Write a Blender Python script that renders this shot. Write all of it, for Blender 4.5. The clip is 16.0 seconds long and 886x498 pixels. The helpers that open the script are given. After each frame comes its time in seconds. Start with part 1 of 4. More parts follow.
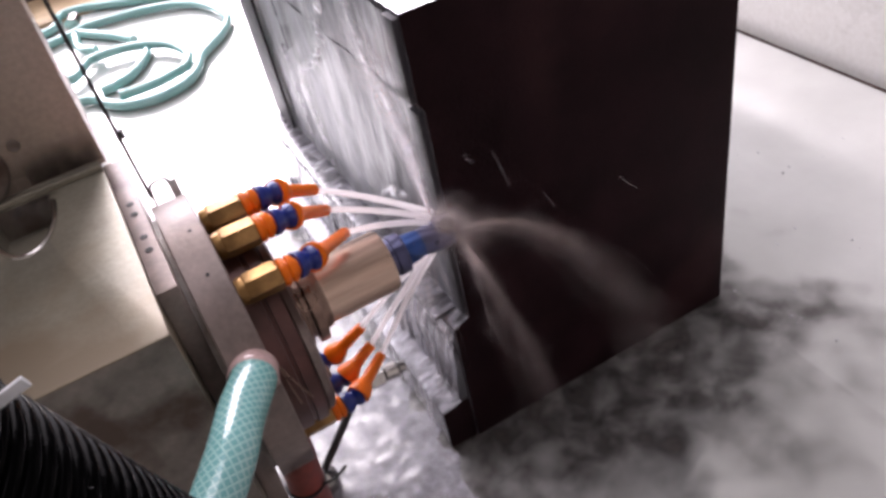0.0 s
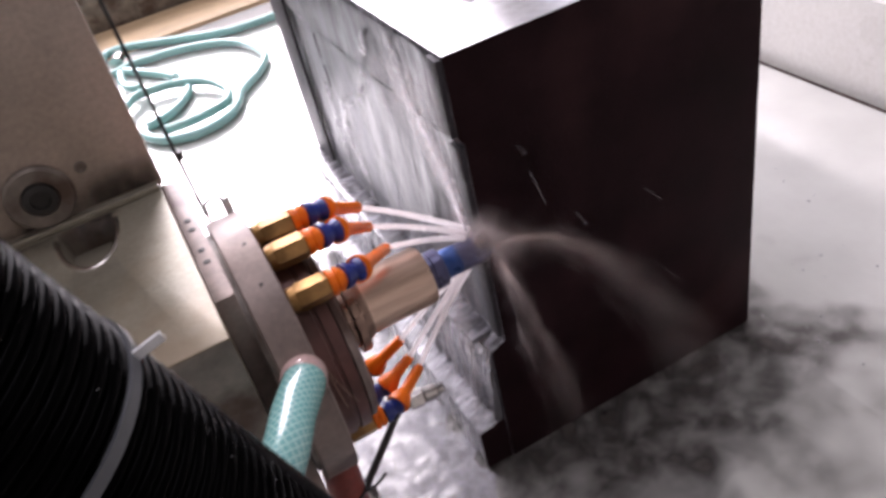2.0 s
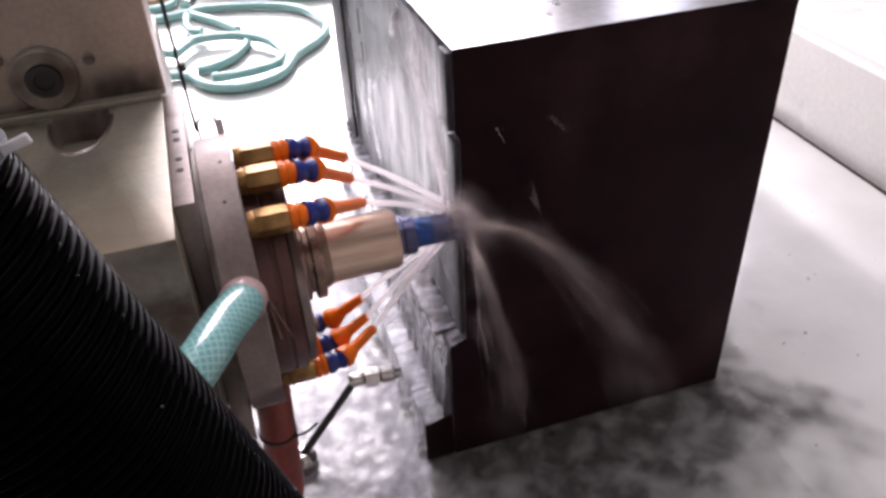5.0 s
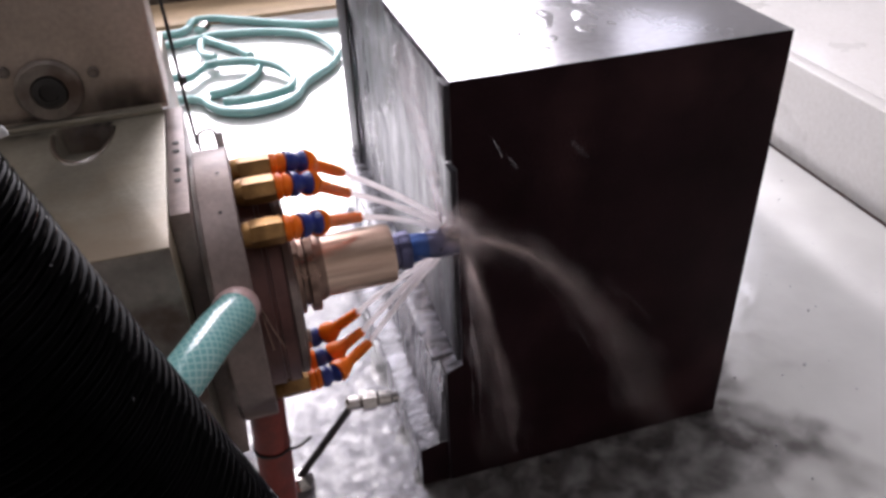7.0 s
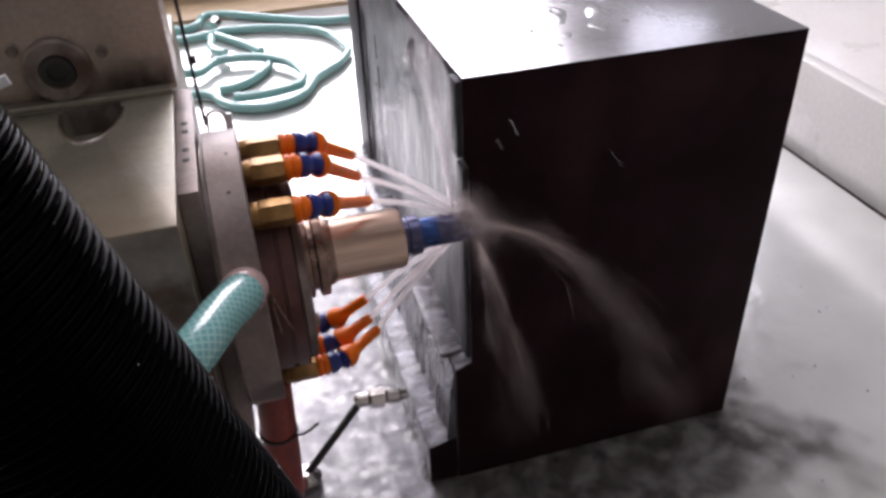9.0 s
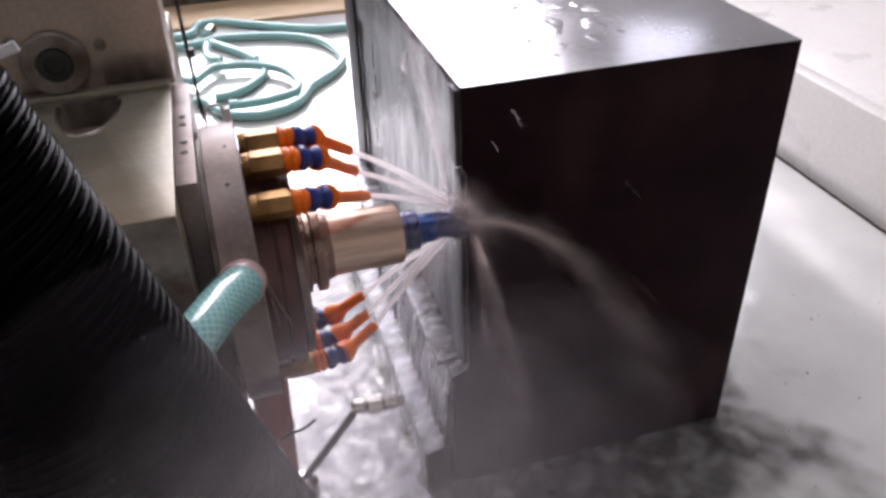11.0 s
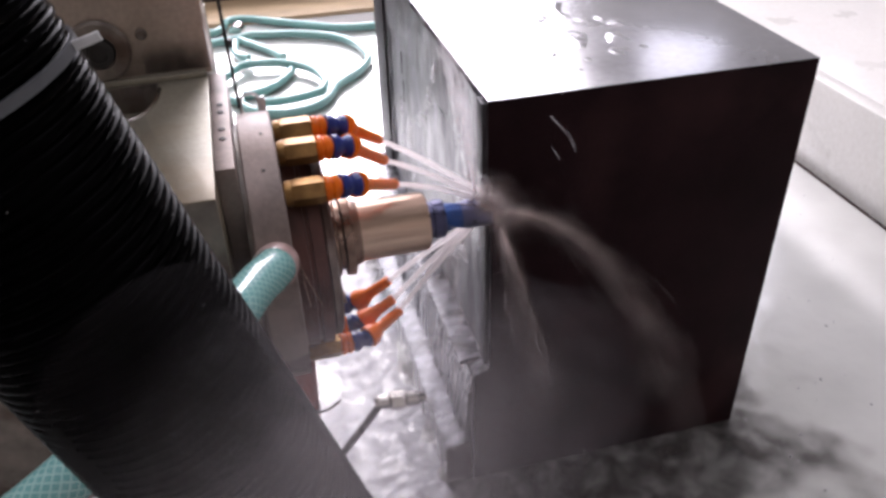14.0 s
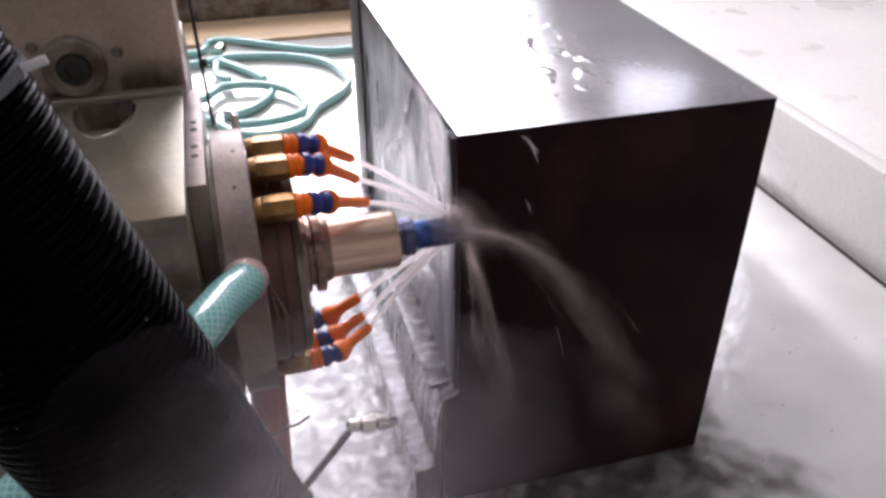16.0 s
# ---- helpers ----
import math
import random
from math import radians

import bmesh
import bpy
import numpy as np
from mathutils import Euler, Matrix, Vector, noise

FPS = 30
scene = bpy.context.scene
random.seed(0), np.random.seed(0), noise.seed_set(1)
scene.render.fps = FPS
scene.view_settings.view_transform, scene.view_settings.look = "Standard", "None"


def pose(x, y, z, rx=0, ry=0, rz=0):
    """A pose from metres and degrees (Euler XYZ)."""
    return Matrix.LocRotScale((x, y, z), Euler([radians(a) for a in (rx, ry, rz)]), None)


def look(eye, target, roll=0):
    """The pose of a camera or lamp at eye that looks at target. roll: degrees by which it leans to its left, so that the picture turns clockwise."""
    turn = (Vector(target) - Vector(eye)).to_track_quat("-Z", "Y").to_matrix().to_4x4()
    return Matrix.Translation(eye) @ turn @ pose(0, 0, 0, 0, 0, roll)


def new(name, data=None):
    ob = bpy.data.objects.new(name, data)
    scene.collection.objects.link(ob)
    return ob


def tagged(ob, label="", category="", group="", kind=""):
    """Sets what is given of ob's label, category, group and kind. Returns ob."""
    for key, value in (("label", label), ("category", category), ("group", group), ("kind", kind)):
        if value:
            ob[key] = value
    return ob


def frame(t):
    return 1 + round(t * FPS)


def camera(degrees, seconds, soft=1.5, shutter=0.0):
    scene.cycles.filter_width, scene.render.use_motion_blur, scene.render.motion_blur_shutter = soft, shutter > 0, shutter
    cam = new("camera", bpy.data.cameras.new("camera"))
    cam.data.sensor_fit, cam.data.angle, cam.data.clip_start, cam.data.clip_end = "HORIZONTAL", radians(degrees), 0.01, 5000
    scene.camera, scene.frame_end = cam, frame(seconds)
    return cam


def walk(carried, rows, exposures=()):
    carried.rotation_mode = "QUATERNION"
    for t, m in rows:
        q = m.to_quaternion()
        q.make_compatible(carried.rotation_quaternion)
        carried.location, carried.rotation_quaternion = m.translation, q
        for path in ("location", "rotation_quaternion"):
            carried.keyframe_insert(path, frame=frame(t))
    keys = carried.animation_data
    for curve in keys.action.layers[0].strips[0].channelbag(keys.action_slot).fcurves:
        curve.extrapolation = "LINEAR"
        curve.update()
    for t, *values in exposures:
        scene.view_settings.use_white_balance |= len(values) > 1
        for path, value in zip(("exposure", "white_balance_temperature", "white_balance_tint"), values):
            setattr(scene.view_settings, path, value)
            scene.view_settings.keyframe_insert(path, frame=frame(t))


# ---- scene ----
cam = camera(57.7, 16.0, soft=3.2, shutter=0.4)
# seconds, eye, target, roll
PATH = [
    (0.0, (-0.1829, -0.4685, 0.6532), (0.0358, 0.1096, 0.1452), -12.86),
    (0.5, (-0.1855, -0.4689, 0.6588), (0.0260, 0.1191, 0.1592), -14.39),
    (1.0, (-0.1934, -0.4761, 0.6667), (0.0288, 0.1192, 0.1808), -13.60),
    (1.5, (-0.1919, -0.4872, 0.6737), (0.0290, 0.1141, 0.1946), -14.09),
    (2.0, (-0.2032, -0.4921, 0.6760), (0.0058, 0.1124, 0.1954), -14.03),
    (2.5, (-0.2336, -0.5170, 0.6724), (-0.0312, 0.0905, 0.1928), -10.27),
    (3.0, (-0.2070, -0.5249, 0.6696), (-0.0126, 0.0787, 0.1819), -11.67),
    (3.5, (-0.1947, -0.5230, 0.6649), (-0.0023, 0.0821, 0.1783), -12.22),
    (4.0, (-0.1828, -0.5300, 0.6731), (0.0079, 0.0811, 0.1933), -10.34),
    (4.5, (-0.1787, -0.5297, 0.6642), (0.0086, 0.0800, 0.1813), -5.32),
    (5.0, (-0.1694, -0.5320, 0.6681), (0.0119, 0.0892, 0.1978), -2.96),
    (7.5, (-0.1596, -0.5441, 0.6759), (0.0150, 0.0944, 0.2267), -2.41),
    (8.0, (-0.1623, -0.5444, 0.6763), (0.0124, 0.0943, 0.2274), -2.08),
    (8.5, (-0.1589, -0.5395, 0.6726), (0.0125, 0.0983, 0.2212), -2.22),
    (9.0, (-0.1622, -0.5410, 0.6743), (0.0062, 0.0975, 0.2227), -2.34),
    (11.5, (-0.1682, -0.5474, 0.6802), (0.0110, 0.0959, 0.2397), -1.87),
    (12.0, (-0.1677, -0.5512, 0.6837), (0.0087, 0.0966, 0.2486), -2.33),
    (12.5, (-0.1665, -0.5517, 0.6821), (0.0096, 0.0940, 0.2438), -1.93),
    (13.0, (-0.1688, -0.5518, 0.6805), (0.0017, 0.0957, 0.2427), -1.39),
    (13.5, (-0.1744, -0.5596, 0.6891), (-0.0065, 0.0884, 0.2511), -1.71),
    (14.0, (-0.1787, -0.5609, 0.7020), (-0.0197, 0.0808, 0.2516), -1.62),
    (14.5, (-0.1751, -0.5545, 0.6950), (-0.0110, 0.0815, 0.2383), -0.76),
    (15.0, (-0.1722, -0.5549, 0.6953), (-0.0029, 0.0840, 0.2445), -0.84),
    (15.5, (-0.1695, -0.5541, 0.6965), (0.0036, 0.0877, 0.2514), -0.97),
    (16.0, (-0.1718, -0.5736, 0.7197), (0.0082, 0.0729, 0.2843), -0.05),
]
EXPOSE = [(0.0, 0.6, 6350, 25), (4.5, 0.6, 6350, 25), (5.2, 0.55, 6350, 25), (7.3, 0.15, 6250, 22), (9.2, 0.1, 6250, 22), (11.3, 0.25, 6250, 22), (16.0, 0.32, 6250, 22)]
walk(cam, [(t, look(eye, aim, roll)) for t, eye, aim, roll in PATH], EXPOSE)

# ---- daylight: overcast sky through the hall's window openings, and an added overhead fill ----
SKY, WINDOW, SIDE, TOPFILL = 0.12, 520.0, 9.0, 75.0
world = bpy.data.worlds.new("overcast_sky")
scene.world = world
world.use_nodes = True
wn = world.node_tree
sky = wn.nodes.new("ShaderNodeTexSky")
sky.sky_type = "NISHITA"
sky.sun_disc = False
sky.sun_elevation, sky.sun_rotation = radians(38), radians(10)
wn.links.new(sky.outputs[0], wn.nodes["Background"].inputs[0])
wn.nodes["Background"].inputs[1].default_value = SKY


def area_lamp(name, m, sx, sy, power, color=(1, 1, 1)):
    data = bpy.data.lights.new(name, "AREA")
    data.shape, data.size, data.size_y, data.energy, data.color = "RECTANGLE", sx, sy, power, color
    ob = new(name, data)
    ob.matrix_world = m
    return ob


# fine spray is seen through many thin layers of water
scene.cycles.transparent_max_bounces = 150


# ---- materials ----
def rgb(c):
    return (*c, 1.0)


def mat(name, color, rough=0.5, metal=0.0, dark=0.7, scale=30.0, fine=400.0, bump=0.1, coat=0.0,
        stretch=(1, 1, 1), spots=None, spot_at=0.62, rough_var=0.1, alpha=1.0):
    """A surface with broad stains, fine grain and a light relief, at object scale."""
    m = bpy.data.materials.new(name)
    m.use_nodes = True
    nt = m.node_tree
    b = nt.nodes["Principled BSDF"]
    link = nt.links.new
    tc = nt.nodes.new("ShaderNodeTexCoord")
    mp = nt.nodes.new("ShaderNodeMapping")
    mp.inputs["Scale"].default_value = stretch
    link(tc.outputs["Object"], mp.inputs[0])
    n1 = nt.nodes.new("ShaderNodeTexNoise")
    n1.inputs["Scale"].default_value, n1.inputs["Detail"].default_value = scale, 6
    n2 = nt.nodes.new("ShaderNodeTexNoise")
    n2.inputs["Scale"].default_value, n2.inputs["Detail"].default_value = fine, 3
    link(mp.outputs[0], n1.inputs[0])
    link(mp.outputs[0], n2.inputs[0])
    r = nt.nodes.new("ShaderNodeValToRGB")
    r.color_ramp.elements[0].position, r.color_ramp.elements[1].position = 0.32, 0.68
    r.color_ramp.elements[0].color = rgb([c * dark for c in color])
    r.color_ramp.elements[1].color = rgb(color)
    link(n1.outputs[0], r.inputs[0])
    mx = nt.nodes.new("ShaderNodeMixRGB")
    mx.blend_type, mx.inputs[0].default_value = "OVERLAY", 0.25
    link(r.outputs[0], mx.inputs[1])
    link(n2.outputs[0], mx.inputs[2])
    out = mx.outputs[0]
    if spots:
        n3 = nt.nodes.new("ShaderNodeTexNoise")
        n3.inputs["Scale"].default_value, n3.inputs["Detail"].default_value = scale * 0.45, 8
        link(mp.outputs[0], n3.inputs[0])
        sr = nt.nodes.new("ShaderNodeValToRGB")
        sr.color_ramp.elements[0].position, sr.color_ramp.elements[1].position = spot_at - 0.06, spot_at + 0.06
        link(n3.outputs[0], sr.inputs[0])
        m3 = nt.nodes.new("ShaderNodeMixRGB")
        m3.inputs[2].default_value = rgb(spots)
        link(sr.outputs[0], m3.inputs[0])
        link(out, m3.inputs[1])
        out = m3.outputs[0]
    link(out, b.inputs["Base Color"])
    rr = nt.nodes.new("ShaderNodeMapRange")
    rr.inputs["To Min"].default_value, rr.inputs["To Max"].default_value = max(rough - rough_var, 0.02), rough + rough_var
    link(n1.outputs[0], rr.inputs[0])
    link(rr.outputs[0], b.inputs["Roughness"])
    b.inputs["Metallic"].default_value = metal
    b.inputs["Coat Weight"].default_value = coat
    b.inputs["Coat Roughness"].default_value = 0.06
    b.inputs["Alpha"].default_value = alpha
    if bump:
        add = nt.nodes.new("ShaderNodeMath")
        add.operation = "MULTIPLY_ADD"
        add.inputs[1].default_value = 2.5
        link(n1.outputs[0], add.inputs[0])
        link(n2.outputs[0], add.inputs[2])
        bp = nt.nodes.new("ShaderNodeBump")
        bp.inputs["Strength"].default_value, bp.inputs["Distance"].default_value = bump, 0.002
        link(add.outputs[0], bp.inputs["Height"])
        link(bp.outputs[0], b.inputs["Normal"])
    return m


# unlit front of the block: its shade is put into this near-black
M_FRONT = mat("shaded_black_steel", (0.0215, 0.0098, 0.0115), 0.6, 0.0, 0.5, 14, 300, 0.15, spots=(0.031, 0.0145, 0.0155))
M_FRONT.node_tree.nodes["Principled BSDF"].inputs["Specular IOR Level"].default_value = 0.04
M_MILLED = mat("wet_milled_steel", (0.27, 0.265, 0.295), 0.38, 0.1, 0.12, 34, 160, 0.7, stretch=(1, 1.6, 0.5), spots=(0.045, 0.042, 0.047), spot_at=0.53, rough_var=0.15)
M_MILLED.node_tree.nodes["Principled BSDF"].inputs["Specular IOR Level"].default_value = 0.2
M_FILM = mat("coolant_wet_steel", (0.105, 0.107, 0.12), 0.36, 0.1, 0.12, 12, 90, 0.4, stretch=(1, 2.0, 0.30), spots=(0.022, 0.021, 0.026), spot_at=0.52, rough_var=0.15)
M_FILM.node_tree.nodes["Principled BSDF"].inputs["Specular IOR Level"].default_value = 0.2
for streaky in (M_FILM, M_MILLED):
    for node in streaky.node_tree.nodes:
        if node.type == "VALTORGB" and node.color_ramp.elements[0].position < 0.4:
            node.color_ramp.elements[0].position, node.color_ramp.elements[1].position = 0.40, 0.60
M_SIDEDARK = mat("unmilled_and_shadow_steel", (0.045, 0.042, 0.048), 0.5, 0.0, 0.5, 30, 200, 0.3)
M_SIDEDARK.node_tree.nodes["Principled BSDF"].inputs["Specular IOR Level"].default_value = 0.15
M_STEP = mat("wet_step_steel", (0.25, 0.245, 0.275), 0.26, 0.2, 0.15, 40, 220, 0.5, coat=0.5, stretch=(1, 2.2, 0.38), spots=(0.035, 0.033, 0.038), spot_at=0.54, rough_var=0.1)
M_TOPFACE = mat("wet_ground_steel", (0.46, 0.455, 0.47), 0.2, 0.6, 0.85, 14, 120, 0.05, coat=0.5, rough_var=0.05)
M_TOPFACE.node_tree.nodes["Principled BSDF"].inputs["Coat Roughness"].default_value = 0.12
M_TABLE = mat("wet_table_steel", (0.46, 0.46, 0.45), 0.3, 0.2, 0.85, 9, 160, 0.1, coat=0.4, spots=(0.36, 0.36, 0.35))
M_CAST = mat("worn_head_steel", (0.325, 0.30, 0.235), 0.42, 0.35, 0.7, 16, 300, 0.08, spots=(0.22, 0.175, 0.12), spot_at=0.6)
M_CASTDARK = mat("oily_shaded_iron", (0.235, 0.20, 0.17), 0.42, 0.35, 0.55, 45, 200, 0.25, spots=(0.085, 0.055, 0.04), spot_at=0.57)
M_PANEL = mat("brown_oiled_panel", (0.52, 0.43, 0.36), 0.4, 0.4, 0.65, 11, 250, 0.05, spots=(0.18, 0.13, 0.10), spot_at=0.64)
M_FLANGE = mat("ground_flange_steel", (0.29, 0.225, 0.198), 0.45, 0.3, 0.6, 26, 260, 0.12, spots=(0.075, 0.042, 0.032), spot_at=0.56)
M_NOSE = mat("oily_nose_steel", (0.14, 0.06, 0.05), 0.42, 0.3, 0.55, 35, 220, 0.12, spots=(0.055, 0.024, 0.018), spot_at=0.56)
M_ARBOR = mat("straw_tinted_arbor_steel", (0.72, 0.52, 0.40), 0.3, 0.9, 0.62, 60, 500, 0.10, stretch=(0.06, 1, 1), rough_var=0.12)
M_RING = mat("dark_holder_steel", (0.30, 0.20, 0.155), 0.3, 0.9, 0.7, 40, 300, 0.05)
M_BLUE_TOOL = mat("blued_tool_steel", (0.012, 0.06, 0.24), 0.3, 0.4, 0.5, 60, 400, 0.05, spots=(0.10, 0.14, 0.22), spot_at=0.66)
M_CARBIDE = mat("dark_carbide", (0.085, 0.085, 0.16), 0.3, 0.6, 0.6, 80, 400, 0.05)
M_BRASS = mat("old_brass", (0.37, 0.205, 0.075), 0.33, 0.8, 0.45, 60, 400, 0.06)
M_ORANGE = mat("orange_plastic", (0.90, 0.17, 0.001), 0.38, 0.0, 0.75, 50, 300, 0.03)
M_ORANGE.node_tree.nodes["Principled BSDF"].inputs["Specular IOR Level"].default_value = 0.3
M_BLUE = mat("blue_plastic", (0.005, 0.018, 0.17), 0.3, 0.0, 0.8, 50, 300, 0.03)
M_CONDUIT = mat("black_ribbed_plastic", (0.0008, 0.0007, 0.0008), 0.16, 0.0, 0.6, 40, 300, 0.03, rough_var=0.04)
M_CONDUIT.node_tree.nodes["Principled BSDF"].inputs["Specular IOR Level"].default_value = 0.012
M_CONDUIT.node_tree.nodes["Principled BSDF"].inputs["Sheen Weight"].default_value = 0.12
M_CONDUIT.node_tree.nodes["Principled BSDF"].inputs["Sheen Roughness"].default_value = 0.2
M_TIE = mat("dull_nylon", (0.075, 0.078, 0.085), 0.4, 0.0, 0.8, 60, 300, 0.03)
M_RED = mat("brick_red_rubber", (0.27, 0.042, 0.026), 0.42, 0.0, 0.5, 40, 250, 0.12, spots=(0.13, 0.045, 0.035))
M_BLACK = mat("black_rubber", (0.02, 0.02, 0.02), 0.45, 0.0, 0.6, 50, 300, 0.05)
M_CHROME = mat("wet_chrome", (0.52, 0.49, 0.46), 0.22, 1.0, 0.8, 60, 300, 0.05)
M_LEDGE = mat("grey_painted_guard", (0.72, 0.70, 0.66), 0.3, 0.0, 0.9, 5, 120, 0.02, coat=0.5, spots=(0.68, 0.66, 0.62))
M_RUST = mat("rusty_seam", (0.032, 0.013, 0.007), 0.7, 0.0, 0.35, 30, 200, 0.3)
M_WOOD = mat("pale_wood", (0.55, 0.4, 0.24), 0.55, 0.0, 0.75, 20, 160, 0.15, stretch=(0.2, 1, 1))
M_WALL = mat("grey_hall_paint", (0.56, 0.555, 0.54), 0.7, 0.0, 0.85, 2, 60, 0.05)
# tones of the unseen ceiling and walls are set for the light they bounce
M_CEILING = mat("bounce_ceiling", (0.45, 0.445, 0.43), 0.8, 0.0, 0.8, 2, 60, 0.05)
M_BOUNCEWALL = mat("bounce_hall_paint", (0.5, 0.48, 0.45), 0.75, 0.0, 0.8, 2, 60, 0.05)
M_CONCRETE = mat("hall_concrete", (0.14, 0.137, 0.13), 0.7, 0.0, 0.75, 3, 80, 0.15)
M_FERRULE = mat("pink_clear_hose_end", (0.52, 0.36, 0.34), 0.25, 0.0, 0.8, 60, 300, 0.02, coat=0.5)
M_PALE = mat("pale_plastic", (0.68, 0.69, 0.70), 0.3, 0.0, 0.85, 60, 300, 0.02, coat=0.3)
M_BEAD = mat("clinging_coolant_bead", (0.5, 0.5, 0.52), 0.15, 0.2, 0.8, 60, 300, 0.0, coat=0.6)
M_HOLE = mat("hole_dark", (0.02, 0.018, 0.016), 0.6, 0.0, 0.6, 60, 300, 0.05)


def braided(name):
    """Clear teal hose with a diamond braid, in the tube's own surface coordinates."""
    m = mat(name, (0.19, 0.42, 0.40), 0.22, 0.0, 0.9, 60, 300, 0.0, coat=0.6)
    nt = m.node_tree
    link = nt.links.new
    b = nt.nodes["Principled BSDF"]
    uv = nt.nodes.new("ShaderNodeUVMap")
    sep = nt.nodes.new("ShaderNodeSeparateXYZ")
    link(uv.outputs[0], sep.inputs[0])
    lines = []
    for sign in (1.0, -1.0):
        a = nt.nodes.new("ShaderNodeMath")
        a.operation = "MULTIPLY_ADD"
        link(sep.outputs[0], a.inputs[0])
        a.inputs[1].default_value = sign
        link(sep.outputs[1], a.inputs[2])
        f = nt.nodes.new("ShaderNodeMath")
        f.operation = "FRACT"
        link(a.outputs[0], f.inputs[0])
        g = nt.nodes.new("ShaderNodeMath")
        g.operation = "LESS_THAN"
        g.inputs[1].default_value = 0.24
        link(f.outputs[0], g.inputs[0])
        lines.append(g)
    mxm = nt.nodes.new("ShaderNodeMath")
    mxm.operation = "MAXIMUM"
    link(lines[0].outputs[0], mxm.inputs[0])
    link(lines[1].outputs[0], mxm.inputs[1])
    mix = nt.nodes.new("ShaderNodeMixRGB")
    mix.inputs[1].default_value = rgb((0.15, 0.37, 0.355))
    mix.inputs[2].default_value = rgb((0.30, 0.53, 0.50))
    link(mxm.outputs[0], mix.inputs[0])
    link(mix.outputs[0], b.inputs["Base Color"])
    b.inputs["Subsurface Weight"].default_value = 0.0
    return m


M_HOSE = braided("teal_braided_hose")


def water_surface(name, calm, rough):
    m = bpy.data.materials.new(name)
    m.use_nodes = True
    nt = m.node_tree
    link = nt.links.new
    b = nt.nodes["Principled BSDF"]
    b.inputs["Base Color"].default_value = rgb((0.40, 0.40, 0.39))
    b.inputs["Roughness"].default_value = 0.16
    b.inputs["Metallic"].default_value = 0.5
    b.inputs["Coat Weight"].default_value = 0.35
    b.inputs["Coat Roughness"].default_value = rough
    b.inputs["Coat IOR"].default_value = 1.6
    tc = nt.nodes.new("ShaderNodeTexCoord")
    n = nt.nodes.new("ShaderNodeTexNoise")
    n.inputs["Scale"].default_value, n.inputs["Detail"].default_value = 45, 4
    link(tc.outputs["Object"], n.inputs[0])
    n4 = nt.nodes.new("ShaderNodeTexNoise")
    n4.inputs["Scale"].default_value, n4.inputs["Detail"].default_value = 7, 5
    link(tc.outputs["Object"], n4.inputs[0])
    ramp = nt.nodes.new("ShaderNodeValToRGB")
    ramp.color_ramp.elements[0].position, ramp.color_ramp.elements[1].position = 0.35, 0.7
    ramp.color_ramp.elements[0].color = rgb((0.63, 0.628, 0.605))
    ramp.color_ramp.elements[1].color = rgb((0.75, 0.747, 0.72))
    link(n4.outputs[0], ramp.inputs[0])
    link(ramp.outputs[0], b.inputs["Base Color"])
    bp = nt.nodes.new("ShaderNodeBump")
    bp.inputs["Strength"].default_value, bp.inputs["Distance"].default_value = calm, 0.004
    link(n.outputs[0], bp.inputs["Height"])
    link(bp.outputs[0], b.inputs["Normal"])
    link(bp.outputs[0], b.inputs["Coat Normal"])
    return m


M_WATER = water_surface("coolant_film", 0.10, 0.12)


def patchy(name, color, rough, scale, lo, hi, thick, thin=0.0, swirl=0.8):
    """A thin layer that covers in patches: alpha follows a broken noise."""
    m = mat(name, color, rough, 0.0, 0.6, scale * 1.7, scale * 6, 0.25)
    nt = m.node_tree
    tc = nt.nodes.new("ShaderNodeTexCoord")
    n = nt.nodes.new("ShaderNodeTexNoise")
    n.inputs["Scale"].default_value, n.inputs["Detail"].default_value, n.inputs["Distortion"].default_value = scale, 5, swirl
    r = nt.nodes.new("ShaderNodeMapRange")
    r.inputs["From Min"].default_value, r.inputs["From Max"].default_value = lo, hi
    r.inputs["To Min"].default_value, r.inputs["To Max"].default_value = thin, thick
    nt.links.new(tc.outputs["Object"], n.inputs[0])
    nt.links.new(n.outputs[0], r.inputs[0])
    nt.links.new(r.outputs[0], nt.nodes["Principled BSDF"].inputs["Alpha"])
    return m


# dark colour of this layer stands in for the block mirrored in the film
M_FROTH_REFLECT = patchy("froth_with_block_reflection", (0.066, 0.058, 0.054), 0.3, 30, 0.32, 0.68, 0.95, 0.3, 0.25)
M_FROTH_REFLECT.node_tree.nodes["Principled BSDF"].inputs["Specular IOR Level"].default_value = 0.3
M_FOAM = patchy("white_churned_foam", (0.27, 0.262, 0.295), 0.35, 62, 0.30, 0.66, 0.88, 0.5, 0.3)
M_GRIME_SHADE = patchy("oil_grime_and_shade", (0.035, 0.022, 0.016), 0.4, 26, 0.25, 0.6, 0.95, 0.35)


def fade_by_cover(m):
    """Lets the layer thin out where the mesh attribute cover falls."""
    nt = m.node_tree
    at = nt.nodes.new("ShaderNodeAttribute")
    at.attribute_name = "cover"
    mul = nt.nodes.new("ShaderNodeMath")
    mul.operation = "MULTIPLY"
    alpha = nt.nodes["Principled BSDF"].inputs["Alpha"]
    nt.links.new(alpha.links[0].from_socket, mul.inputs[0])
    nt.links.new(at.outputs["Fac"], mul.inputs[1])
    nt.links.new(mul.outputs[0], alpha)


fade_by_cover(M_FROTH_REFLECT)
fade_by_cover(M_FOAM)
fade_by_cover(M_GRIME_SHADE)
M_RIVULET = patchy("white_running_coolant", (0.62, 0.62, 0.66), 0.15, 70, 0.42, 0.62, 0.75, 0.0)


